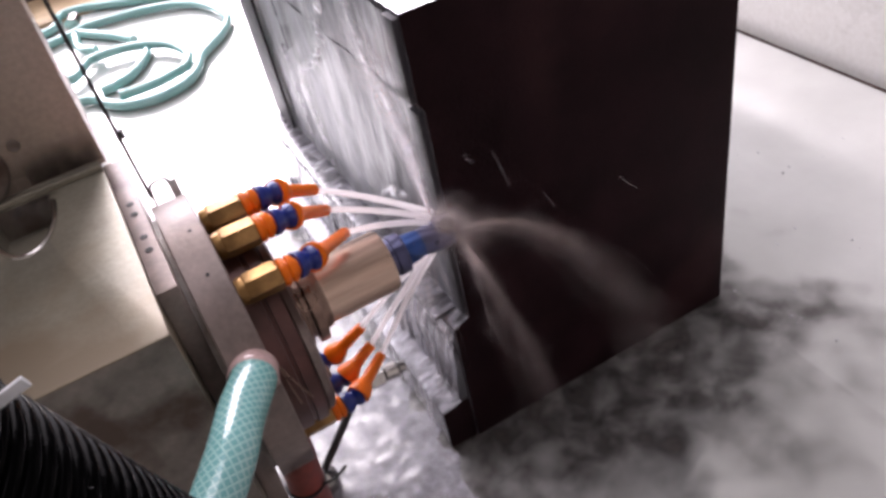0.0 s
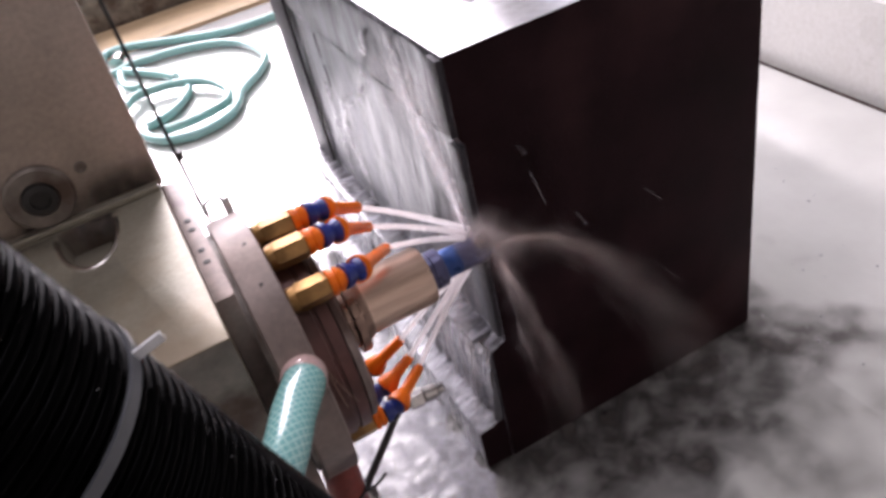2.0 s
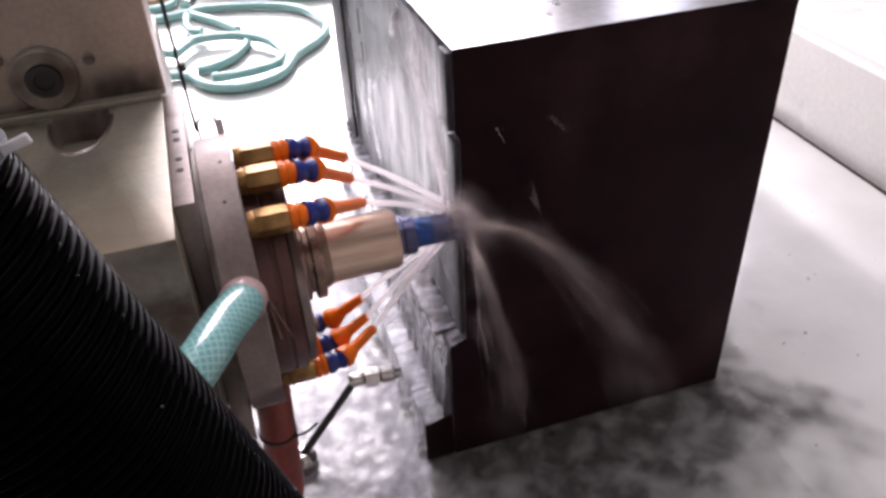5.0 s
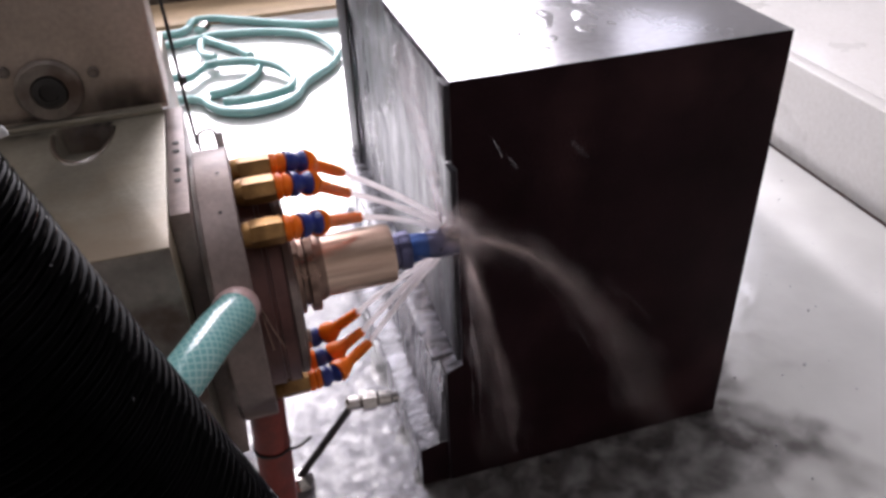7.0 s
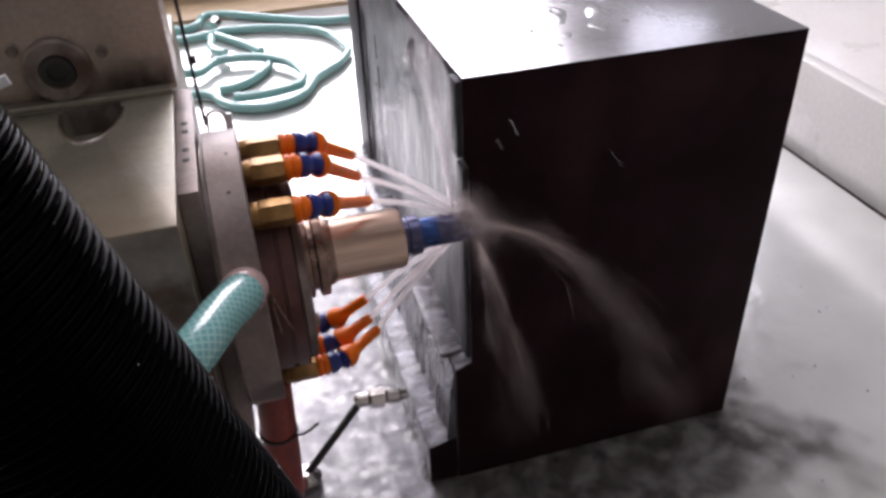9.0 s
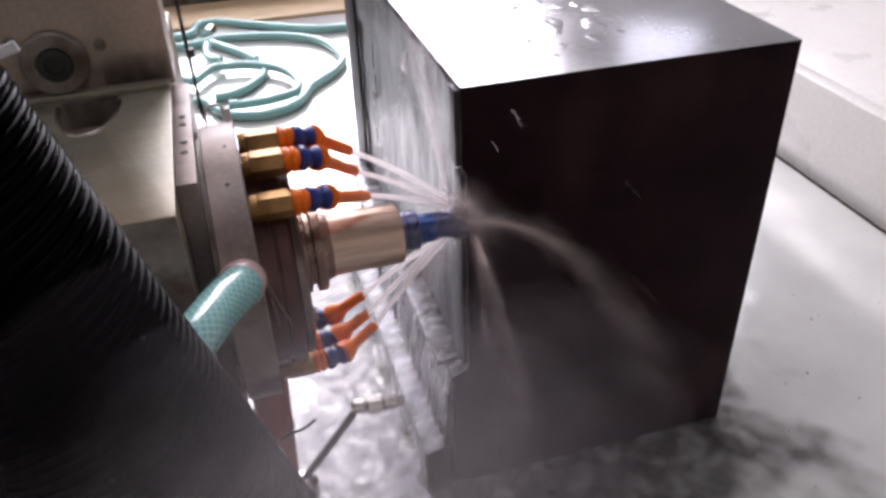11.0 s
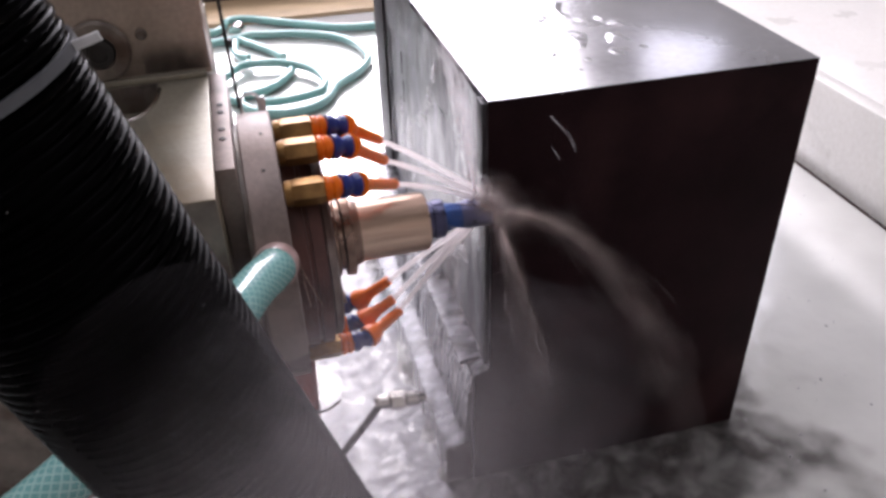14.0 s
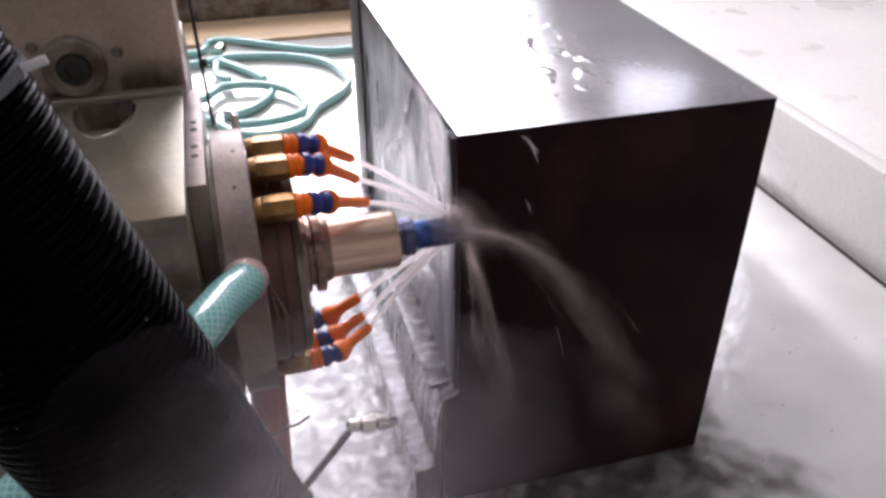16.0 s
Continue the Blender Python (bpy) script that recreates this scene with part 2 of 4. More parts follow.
def spray_material(name, alpha, color=(0.85, 0.83, 0.82)):
    """Fine water: mostly clear, passing light on from behind."""
    m = bpy.data.materials.new(name)
    m.use_nodes = True
    nt = m.node_tree
    nt.nodes.remove(nt.nodes["Principled BSDF"])
    clear = nt.nodes.new("ShaderNodeBsdfTransparent")
    tr = nt.nodes.new("ShaderNodeBsdfTranslucent")
    df = nt.nodes.new("ShaderNodeBsdfDiffuse")
    tr.inputs[0].default_value = df.inputs[0].default_value = rgb(color)
    half, mix = nt.nodes.new("ShaderNodeMixShader"), nt.nodes.new("ShaderNodeMixShader")
    half.inputs[0].default_value = 0.3
    mix.inputs[0].default_value = alpha
    nt.links.new(tr.outputs[0], half.inputs[1])
    nt.links.new(df.outputs[0], half.inputs[2])
    nt.links.new(clear.outputs[0], mix.inputs[1])
    nt.links.new(half.outputs[0], mix.inputs[2])
    nt.links.new(mix.outputs[0], nt.nodes["Material Output"].inputs[0])
    return m


M_JET = spray_material("coolant_jet_water", 0.7, (1.0, 0.96, 0.96))
M_SPRAY = spray_material("coolant_spray_water", 0.021, (1.0, 0.85, 0.79))
M_MIST = spray_material("coolant_mist_water", 0.034, (1.0, 0.88, 0.85))
M_WHITE = spray_material("coolant_splash_water", 0.065, (1.0, 0.98, 1.0))
M_FOG = spray_material("coolant_fog_water", 0.0072, (1.0, 0.87, 0.84))
M_HAZE = spray_material("lens_haze_layer", 0.0029, (1.0, 0.93, 0.97))
M_DROP = spray_material("coolant_drop_water", 0.24, (0.9, 0.86, 0.86))


# ---- mesh helpers ----
def mesh_ob(name, bm, material, parent=None, label="", smooth=True):
    me = bpy.data.meshes.new(name)
    bm.normal_update()
    bm.to_mesh(me)
    bm.free()
    for mm in (material if isinstance(material, (list, tuple)) else [material]):
        me.materials.append(mm)
    if smooth:
        me.polygons.foreach_set("use_smooth", [True] * len(me.polygons))
        me.set_sharp_from_angle(angle=radians(38))
    ob = new(name, me)
    if parent:
        ob.parent = parent
    if label:
        ob["label"] = label
    return ob


def part(name, bm, material, parent, label=""):
    return mesh_ob(name, bm, material, parent, label)


def thing(name, label, category, group=""):
    return tagged(new(name), label, category, group)


def add_box(bm, lo, hi, bevel=0.0):
    r = bmesh.ops.create_cube(bm, size=1.0)
    c = [(a + b) / 2 for a, b in zip(lo, hi)]
    s = [b - a for a, b in zip(lo, hi)]
    for v in r["verts"]:
        v.co = Vector([c[i] + v.co[i] * s[i] for i in range(3)])
    if bevel:
        edges = list({e for v in r["verts"] for e in v.link_edges})
        bmesh.ops.bevel(bm, geom=edges, offset=bevel, segments=2, affect="EDGES", profile=0.6)
    return bm


def box(lo, hi, bevel=0.0):
    return add_box(bmesh.new(), lo, hi, bevel)


def add_lathe(bm, rows, m=None, seg=40, caps=True):
    """A turned body round the local x axis: rows of (x, radius)."""
    m = m or Matrix()
    rings = []
    for x, r in rows:
        rings.append([bm.verts.new(m @ Vector((x, r * math.cos(2 * math.pi * k / seg), r * math.sin(2 * math.pi * k / seg)))) for k in range(seg)])
    for a, b in zip(rings, rings[1:]):
        for k in range(seg):
            bm.faces.new((a[k], a[(k + 1) % seg], b[(k + 1) % seg], b[k]))
    if caps:
        bm.faces.new(list(reversed(rings[0])))
        bm.faces.new(rings[-1])
    bmesh.ops.recalc_face_normals(bm, faces=bm.faces[:])
    return bm


def lathe(rows, m=None, seg=40, caps=True):
    return add_lathe(bmesh.new(), rows, m, seg, caps)


def aim_x(a, b):
    """A pose at a whose x axis points at b."""
    d = Vector(b) - Vector(a)
    return Matrix.Translation(a) @ d.to_track_quat("X", "Z").to_matrix().to_4x4()


def smooth_path(pts, n=12):
    """A Catmull-Rom line through the points."""
    p = [Vector(q) for q in pts]
    p = [p[0] * 2 - p[1]] + p + [p[-1] * 2 - p[-2]]
    out = []
    for i in range(1, len(p) - 2):
        for k in range(n):
            t = k / n
            a, b, c, d = p[i - 1], p[i], p[i + 1], p[i + 2]
            out.append(0.5 * ((2 * b) + (c - a) * t + (2 * a - 5 * b + 4 * c - d) * t * t + (3 * b - a - 3 * c + d) * t ** 3))
    out.append(p[-2])
    return out


def add_tube(bm, path, radius, seg=16, turns=9.0, pitch=0.009, caps=True):
    """A tube along a path; radius may be a function of the length so far. UV: braid counts."""
    uv = bm.loops.layers.uv.verify()
    side = None
    rings, length = [], 0.0
    for i, p in enumerate(path):
        t = (path[min(i + 1, len(path) - 1)] - path[max(i - 1, 0)]).normalized()
        if side is None:
            side = t.orthogonal().normalized()
        side = (side - t * side.dot(t)).normalized()
        up = t.cross(side)
        if i:
            length += (p - path[i - 1]).length
        r = radius(length) if callable(radius) else radius
        rings.append((length, [bm.verts.new(p + r * (side * math.cos(2 * math.pi * k / seg) + up * math.sin(2 * math.pi * k / seg))) for k in range(seg)]))
    for (la, a), (lb, b) in zip(rings, rings[1:]):
        for k in range(seg):
            f = bm.faces.new((a[k], a[(k + 1) % seg], b[(k + 1) % seg], b[k]))
            for lp, (u, v) in zip(f.loops, ((k, la), (k + 1, la), (k + 1, lb), (k, lb))):
                lp[uv].uv = (u / seg * turns, v / pitch)
    if caps:
        bm.faces.new(list(reversed(rings[0][1])))
        bm.faces.new(rings[-1][1])
    return bm


def tube(path, radius, seg=16, turns=9.0, pitch=0.009):
    return add_tube(bmesh.new(), path, radius, seg, turns, pitch)


def prism(profile, axis, lo, hi):
    """A profile of two coordinates pulled along an axis (0, 1 or 2)."""
    bm = bmesh.new()

    def put(q, d):
        c = list(q)
        c.insert(axis, d)
        return bm.verts.new(c)
    a = [put(q, lo) for q in profile]
    b = [put(q, hi) for q in profile]
    n = len(a)
    bm.faces.new(a)
    bm.faces.new(list(reversed(b)))
    for k in range(n):
        bm.faces.new((a[k], b[k], b[(k + 1) % n], a[(k + 1) % n]))
    bmesh.ops.recalc_face_normals(bm, faces=bm.faces[:])
    return bm


def bevel_all(bm, offset, angle=30):
    edges = [e for e in bm.edges if len(e.link_faces) == 2 and e.calc_face_angle(0) > radians(angle)]
    bmesh.ops.bevel(bm, geom=edges, offset=offset, segments=2, affect="EDGES", profile=0.6)
    return bm


# ---- the hall: unseen walls and ceiling added round the machine to shape the light ----
def hall():
    def wall(name, lo, hi, material=M_WALL):
        return tagged(mesh_ob(name, box(lo, hi), material, smooth=False), kind="structure")
    tagged(wall("floor", (-5, -5, -1.0), (6, 4.6, -0.8), M_CONCRETE), "grey concrete hall floor", "floor")
    tagged(wall("ceiling", (-5.2, -5.2, 5.8), (6.2, 4.8, 6.0), M_CEILING), "unseen pale grey hall ceiling that bounces light", "ceiling")
    tagged(wall("wall_west", (-5.2, -5.2, -1), (-5, 4.8, 5.8), M_BOUNCEWALL), "unseen grey-beige hall wall that bounces light", "wall")
    tagged(wall("wall_east", (6, -5.2, -1), (6.2, 4.8, 5.8)), "grey painted hall wall", "wall")
    tagged(wall("wall_south", (-5, -5.2, -1), (6, -5, 5.8), M_BOUNCEWALL), "unseen grey-beige hall wall that bounces light", "wall")
    # north wall in pieces round two openings
    bm = bmesh.new()
    for lo, hi in (((-5, 4.6, -1), (6, 4.8, 0.9)), ((-5, 4.6, 5.5), (6, 4.8, 5.8)), ((-5, 4.6, 0.9), (-3.2, 4.8, 5.5)),
                   ((2.1, 4.6, 0.9), (3.0, 4.8, 5.5)), ((4.2, 4.6, 0.9), (6, 4.8, 5.5)), ((3.0, 4.6, 0.9), (4.2, 4.8, 2.9)), ((3.0, 4.6, 4.7), (4.2, 4.8, 5.5))):
        add_box(bm, lo, hi)
    tagged(mesh_ob("wall_north", bm, M_WALL, smooth=False), "grey hall wall with tall window openings", "wall", kind="structure")
    for name, x0, x1, z0, z1, n in (("window_1", -3.2, 2.1, 0.9, 5.5, 4), ("window_2", 3.0, 4.2, 2.9, 4.7, 1)):
        w = tagged(new(name), "tall steel-framed hall window", "window", kind="structure")
        f = bmesh.new()
        for lo, hi in (((x0, 4.66, z0), (x1, 4.72, z0 + 0.06)), ((x0, 4.66, z1 - 0.06), (x1, 4.72, z1)),
                       ((x0, 4.66, z0 + 0.06), (x0 + 0.06, 4.72, z1 - 0.06)), ((x1 - 0.06, 4.66, z0 + 0.06), (x1, 4.72, z1 - 0.06))):
            add_box(f, lo, hi)
        part("window_frame", f, M_WALL, w)
    area_lamp("window_daylight", look((-0.55, 4.75, 3.2), (-0.55, 0, 1.8)), 5.2, 4.5, WINDOW, (1.0, 0.98, 0.97))
    area_lamp("window_daylight_east", look((3.6, 4.75, 3.8), (3.6, 0, 3.8)), 1.1, 1.7, SIDE, (1.0, 0.98, 0.97))
    # added fill lamp under the closed ceiling, to brighten upward faces
    area_lamp("overhead_fill", look((0.2, 0.5, 5.75), (0.2, 0.5, 0)), 3.6, 2.6, TOPFILL, (0.97, 0.98, 1.0))


hall()


# ---- machine bed, table and guard ----
def machine_bed():
    bed = tagged(mesh_ob("machine_bed", bevel_all(box((-1.4, -1.0, -0.8), (1.7, 2.4, -0.06)), 0.01), M_CASTDARK),
                 "dark cast iron bed under the milling table", "machine bed", kind="structure")
    t = tagged(mesh_ob("machine_table", bevel_all(box((-1.2, -0.9, -0.06), (0.752, 1.64, -0.006)), 0.003), M_TABLE),
               "wet grey steel milling table", "machine table", kind="structure")
    # coolant film: a fine grid with ripples, rougher round the workpiece's foot
    bm = bmesh.new()
    nx, ny = 460, 560
    xs = np.linspace(-0.62, 0.748, nx)
    ys = np.linspace(-0.6, 1.62, ny)
    vs = []

    def swell(x, y):
        d = math.hypot(max(-0.05 - x, 0, x - 0.3), max(-y, 0, y - 0.49))
        near = math.exp(-(d / 0.14) ** 2)
        u = min(1.0, max(0.0, (y + 0.06) / 0.22))
        u = u * u * (3 - 2 * u)
        e = min(1.0, max(0.0, (x - 0.16) / 0.14))
        near *= (0.26 - 0.16 * e) * (1 - u) + u * (0.10 + 0.05 * e)
        k = 0.00012 + 0.0048 * near
        if x < 0 and y < 0.75:
            k += 0.0002 * math.exp(-((y - 0.2) / 0.45) ** 2)
        if x < -0.02:
            k *= 0.55
        w = 0.02 * noise.noise((x * 14, y * 14, 9.0))
        return -0.001 + k * (0.6 * noise.noise(((x + w) * 44, (y - w) * 44, 0.3)) + 0.45 * noise.noise((x * 95, (y + w) * 95, 5.1)))
    for y in ys:
        row = []
        for x in xs:
            row.append(bm.verts.new((x, y, swell(x, y))))
        vs.append(row)
    for j in range(ny - 1):
        for i in range(nx - 1):
            bm.faces.new((vs[j][i], vs[j][i + 1], vs[j + 1][i + 1], vs[j + 1][i]))
    tagged(mesh_ob("water", bm, M_WATER), "rippling milky coolant film over the steel table", "coolant water", kind="structure")
    # froth where the coolant pours off the block; its dark tone paints the block's reflection
    step, verts, index, faces, covers = 0.0027, [], {}, [], []

    def corner(i, j):
        if (i, j) not in index:
            x, y = -0.30 + i * step, -0.34 + j * step
            index[(i, j)] = len(verts)
            verts.append((x, y, swell(x, y) + 0.0012 + 0.0004 * noise.noise((x * 110, y * 110, 4.5))))
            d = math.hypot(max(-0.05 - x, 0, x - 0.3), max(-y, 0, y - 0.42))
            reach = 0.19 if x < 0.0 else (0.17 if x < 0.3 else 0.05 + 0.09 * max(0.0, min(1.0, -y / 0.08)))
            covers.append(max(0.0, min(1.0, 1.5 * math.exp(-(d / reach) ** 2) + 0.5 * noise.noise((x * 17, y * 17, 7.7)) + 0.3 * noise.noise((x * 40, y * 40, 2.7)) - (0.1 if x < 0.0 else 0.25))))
        return index[(i, j)]
    for j in range(300):
        for i in range(285):
            x, y = -0.30 + i * step, -0.34 + j * step
            if -0.041 < x < 0.299 and 0.001 < y < 0.489:
                continue
            quad = (corner(i, j), corner(i + 1, j), corner(i + 1, j + 1), corner(i, j + 1))
            if max(covers[k] for k in quad) > 0:
                faces.append(quad)
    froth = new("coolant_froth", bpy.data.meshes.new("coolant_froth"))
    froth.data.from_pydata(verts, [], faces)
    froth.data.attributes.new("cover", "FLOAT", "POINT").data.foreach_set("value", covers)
    froth.data.materials.append(M_FROTH_REFLECT)
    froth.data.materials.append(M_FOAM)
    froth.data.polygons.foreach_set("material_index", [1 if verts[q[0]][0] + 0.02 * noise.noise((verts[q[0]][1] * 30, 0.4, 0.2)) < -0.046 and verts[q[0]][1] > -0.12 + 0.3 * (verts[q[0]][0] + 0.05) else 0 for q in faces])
    froth.data.polygons.foreach_set("use_smooth", [True] * len(faces))
    tagged(froth, "patchy coolant froth with the block's dark reflection painted in", "coolant froth", kind="stuff")
    g = tagged(new("splash_guard"), "pale grey painted splash guard along the table edge", "splash guard", kind="structure")
    part("guard_wall", bevel_all(box((0.766, -0.9, -0.06), (0.80, 2.4, 0.15)), 0.006), M_LEDGE, g)
    part("guard_shelf", bevel_all(box((0.801, -0.9, 0.10), (1.7, 2.4, 0.146)), 0.004), M_LEDGE, g, "pale wet shelf beyond the guard")
    part("seam", box((0.752, -0.9, -0.05), (0.766, 1.64, -0.008)), M_RUST, g, "rusty brown seam at the table edge")
    # end of the table: wooden board and grey end wall
    tagged(mesh_ob("wooden_board", bevel_all(box((-0.9, 1.655, -0.06), (0.73, 1.86, 0.0)), 0.004), M_WOOD),
           "pale wooden board behind the table end", "board")
    tagged(mesh_ob("end_wall", bevel_all(box((-1.2, 1.87, -0.06), (0.73, 1.93, 0.16)), 0.006), M_CASTDARK),
           "grey steel end wall behind the table", "guard", kind="structure")


machine_bed()


# ---- workpiece ----
DEPTH, WIDE, HIGH = 0.49, 0.30, 0.441


def wavy_step(profile, y0, y1, n, swell):
    """A profile of (x, z) pulled along y, its outer side uneven with cut marks and running coolant."""
    bm = bmesh.new()
    rows = []
    for k in range(n + 1):
        y = y0 + (y1 - y0) * k / n
        rows.append([bm.verts.new((x + (swell * noise.noise((x * 60, y * 110, z * 25)) if x < -0.013 else 0), y, z)) for x, z in profile])
    m = len(profile)
    for p, q in zip(rows, rows[1:]):
        for k in range(m):
            bm.faces.new((p[k], q[k], q[(k + 1) % m], p[(k + 1) % m]))
    bm.faces.new(rows[0])
    bm.faces.new(list(reversed(rows[-1])))
    bmesh.ops.recalc_face_normals(bm, faces=bm.faces[:])
    return bm


def face_film(y0, y1, z0, z1, x, ny, nz, swell):
    """Coolant running over the milled side: a thin uneven sheet, streaked up and down."""
    bm = bmesh.new()
    rows = []
    for j in range(nz + 1):
        z = z0 + (z1 - z0) * j / nz
        row = []
        for i in range(ny + 1):
            y = y0 + (y1 - y0) * i / ny
            w = 0.03 * noise.noise((y * 9, z * 9, 2.2))
            h = noise.noise(((y + w) * 34 + z * 8, (z - w) * 11, 1.7)) + 0.25 * noise.noise(((y - w) * 90, z * 28, 6.2)) + 0.35 * noise.noise((y * 40, z * 60, 4.4))
            row.append(bm.verts.new((x - swell * (0.9 + h), y, z)))
        rows.append(row)
    for p, q in zip(rows, rows[1:]):
        for k in range(ny):
            bm.faces.new((p[k], p[k + 1], q[k + 1], q[k]))
    bmesh.ops.recalc_face_normals(bm, faces=bm.faces[:])
    return bm


def workpiece():
    w = thing("workpiece", "large dark steel block with a wet stepped milled side", "steel block")
    prof = [(-0.012, 0.0), (WIDE, 0.0), (WIDE, HIGH), (0.0, HIGH), (0.0, 0.372), (0.004, 0.366), (0.004, 0.157), (-0.012, 0.150)]
    bm = prism(prof, 1, 0.0, DEPTH)
    bevel_all(bm, 0.0012)
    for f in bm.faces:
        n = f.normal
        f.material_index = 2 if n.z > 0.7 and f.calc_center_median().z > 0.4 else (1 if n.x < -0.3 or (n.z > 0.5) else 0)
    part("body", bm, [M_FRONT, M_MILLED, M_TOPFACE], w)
    rough = prism([(-0.042, 0.0), (-0.0125, 0.0), (-0.0125, 0.056), (-0.020, 0.057), (-0.042, 0.051)], 1, 0.002, DEPTH)
    bevel_all(rough, 0.001)
    for f in rough.faces:
        f.material_index = 1 if f.normal.x < -0.3 or f.normal.z > 0.5 else 0
    part("unmilled_foot", rough, [M_FRONT, M_STEP], w, "unmilled foot of the steel side")
    for lo, hi, d in ((0.057, 0.098, 0.0205), (0.098, 0.126, 0.0185), (0.126, 0.146, 0.0150)):
        st = wavy_step([(-d, lo + 0.0005), (-0.0125, lo + 0.0005), (-0.0125, hi), (-d + 0.002, hi), (-d + 0.0005, (lo + hi) / 2)], 0.003, DEPTH - 0.002, 130, 0.0026)
        part("milled_step", st, M_STEP, w)
    # back strip of the side, left proud by the cutter
    part("back_rib", bevel_all(box((-0.004, 0.425, 0.158), (-0.0005, 0.4885, 0.439)), 0.0015), M_SIDEDARK, w, "dark unmilled rib at the back edge")
    # recess shadow behind the front edge, laid on as dark strips
    for z0, z1, x in ((0.162, 0.363, 0.0005), (0.374, 0.438, -0.0034)):
        part("recess_shadow", bevel_all(box((x - 0.0012, 0.0015, z0), (x + 0.004, 0.0185, z1)), 0.0008), M_SIDEDARK, w, "dark strip painted as recess shadow along the front edge")
    part("ledge", bevel_all(box((-0.021, 0.02, 0.1505), (0.0035, 0.488, 0.1565)), 0.0012), M_STEP, w, "wet narrow ledge on the milled side")
    for y, z0, z1 in ((0.335, 0.335, 0.362), (0.331, 0.300, 0.326)):
        part("slot", bevel_all(box((-0.0012, y, z0), (-0.0003, y + 0.0028, z1)), 0.0003), M_SIDEDARK, w, "dark scratch in the milled side")
    part("water_film", face_film(0.004, 0.424, 0.160, 0.364, 0.0036, 150, 80, 0.0014), M_FILM, w, "coolant running over the milled side")
    part("water_film", face_film(0.004, 0.424, 0.372, 0.437, -0.0002, 150, 30, 0.0014), M_FILM, w, "coolant running over the milled side")
    # streams that run down the milled side, and the sheet thrown up to the top edge
    for line, wide in (([(0.213, 0.348), (0.235, 0.322), (0.27, 0.305), (0.30, 0.29)], 0.010), ([(0.305, 0.292), (0.318, 0.262), (0.315, 0.235), (0.302, 0.205), (0.296, 0.165)], 0.016),
                       ([(0.352, 0.30), (0.355, 0.262), (0.350, 0.222), (0.353, 0.17)], 0.009), ([(0.02, 0.285), (0.048, 0.325), (0.072, 0.362), (0.088, 0.400), (0.094, 0.436)], 0.017),
                       ([(0.15, 0.42), (0.18, 0.385), (0.195, 0.352)], 0.012), ([(0.06, 0.25), (0.10, 0.235), (0.15, 0.20), (0.19, 0.162)], 0.013)):
        path = smooth_path([(0, y, z) for y, z in line], 14)
        bm = bmesh.new()
        last = None
        for k, p in enumerate(path):
            t = (path[min(k + 1, len(path) - 1)] - path[max(k - 1, 0)]).normalized()
            s = Vector((0, -t.z, t.y))
            wd = wide * (0.65 + 0.5 * noise.noise((p.y * 60, p.z * 40, wide * 900))) * min(1.0, 0.35 + k / 8, 0.35 + (len(path) - 1 - k) / 8)
            out = -0.0034 if p.z > 0.366 else 0.0004
            row = [bm.verts.new((out - 0.0022 * math.cos(a * 1.5) + 0.0005 * noise.noise((p.y * 150, p.z * 90, a)), p.y + s.y * wd * a, p.z + s.z * wd * a)) for a in (-1.0, -0.6, -0.2, 0.2, 0.6, 1.0)]
            if last:
                for i in range(5):
                    bm.faces.new((last[i], last[i + 1], row[i + 1], row[i]))
            last = row
        bmesh.ops.recalc_face_normals(bm, faces=bm.faces[:])
        part("rivulet", bm, M_RIVULET, w, "white stream of running coolant")
    # coolant lying on the top: low wet swells
    bm = bmesh.new()
    n = 90
    rows = []
    for jj in range(n):
        row = []
        for ii in range(n):
            x, y = 0.003 + 0.215 * ii / (n - 1), 0.004 + 0.40 * jj / (n - 1)
            edge = min(1.0, 4.0 * min(ii, n - 1 - ii) / n, 4.0 * min(jj, n - 1 - jj) / n)
            hgt = noise.noise((x * 48, y * 30, 3.3)) + 0.6 * noise.noise((x * 95, y * 70, 8.8)) + 0.15
            row.append(bm.verts.new((x, y, HIGH - 0.0006 + 0.0021 * hgt * edge)))
        rows.append(row)
    for jj in range(n - 1):
        for ii in range(n - 1):
            bm.faces.new((rows[jj][ii], rows[jj][ii + 1], rows[jj + 1][ii + 1], rows[jj + 1][ii]))
    tagged(mesh_ob("puddle", bm, M_TOPFACE), "shallow rippled coolant puddle on the block's top", "coolant puddle")
    return w


workpiece()


# ---- milling head (its places are those at the start; it climbs the column) ----
AY, AZ = -0.010, 0.266          # spindle axis


def ring_point(x, r, deg):
    """A place round the spindle axis; degrees from straight up towards the front."""
    return Vector((x, AY - r * math.sin(radians(deg)), AZ + r * math.cos(radians(deg))))


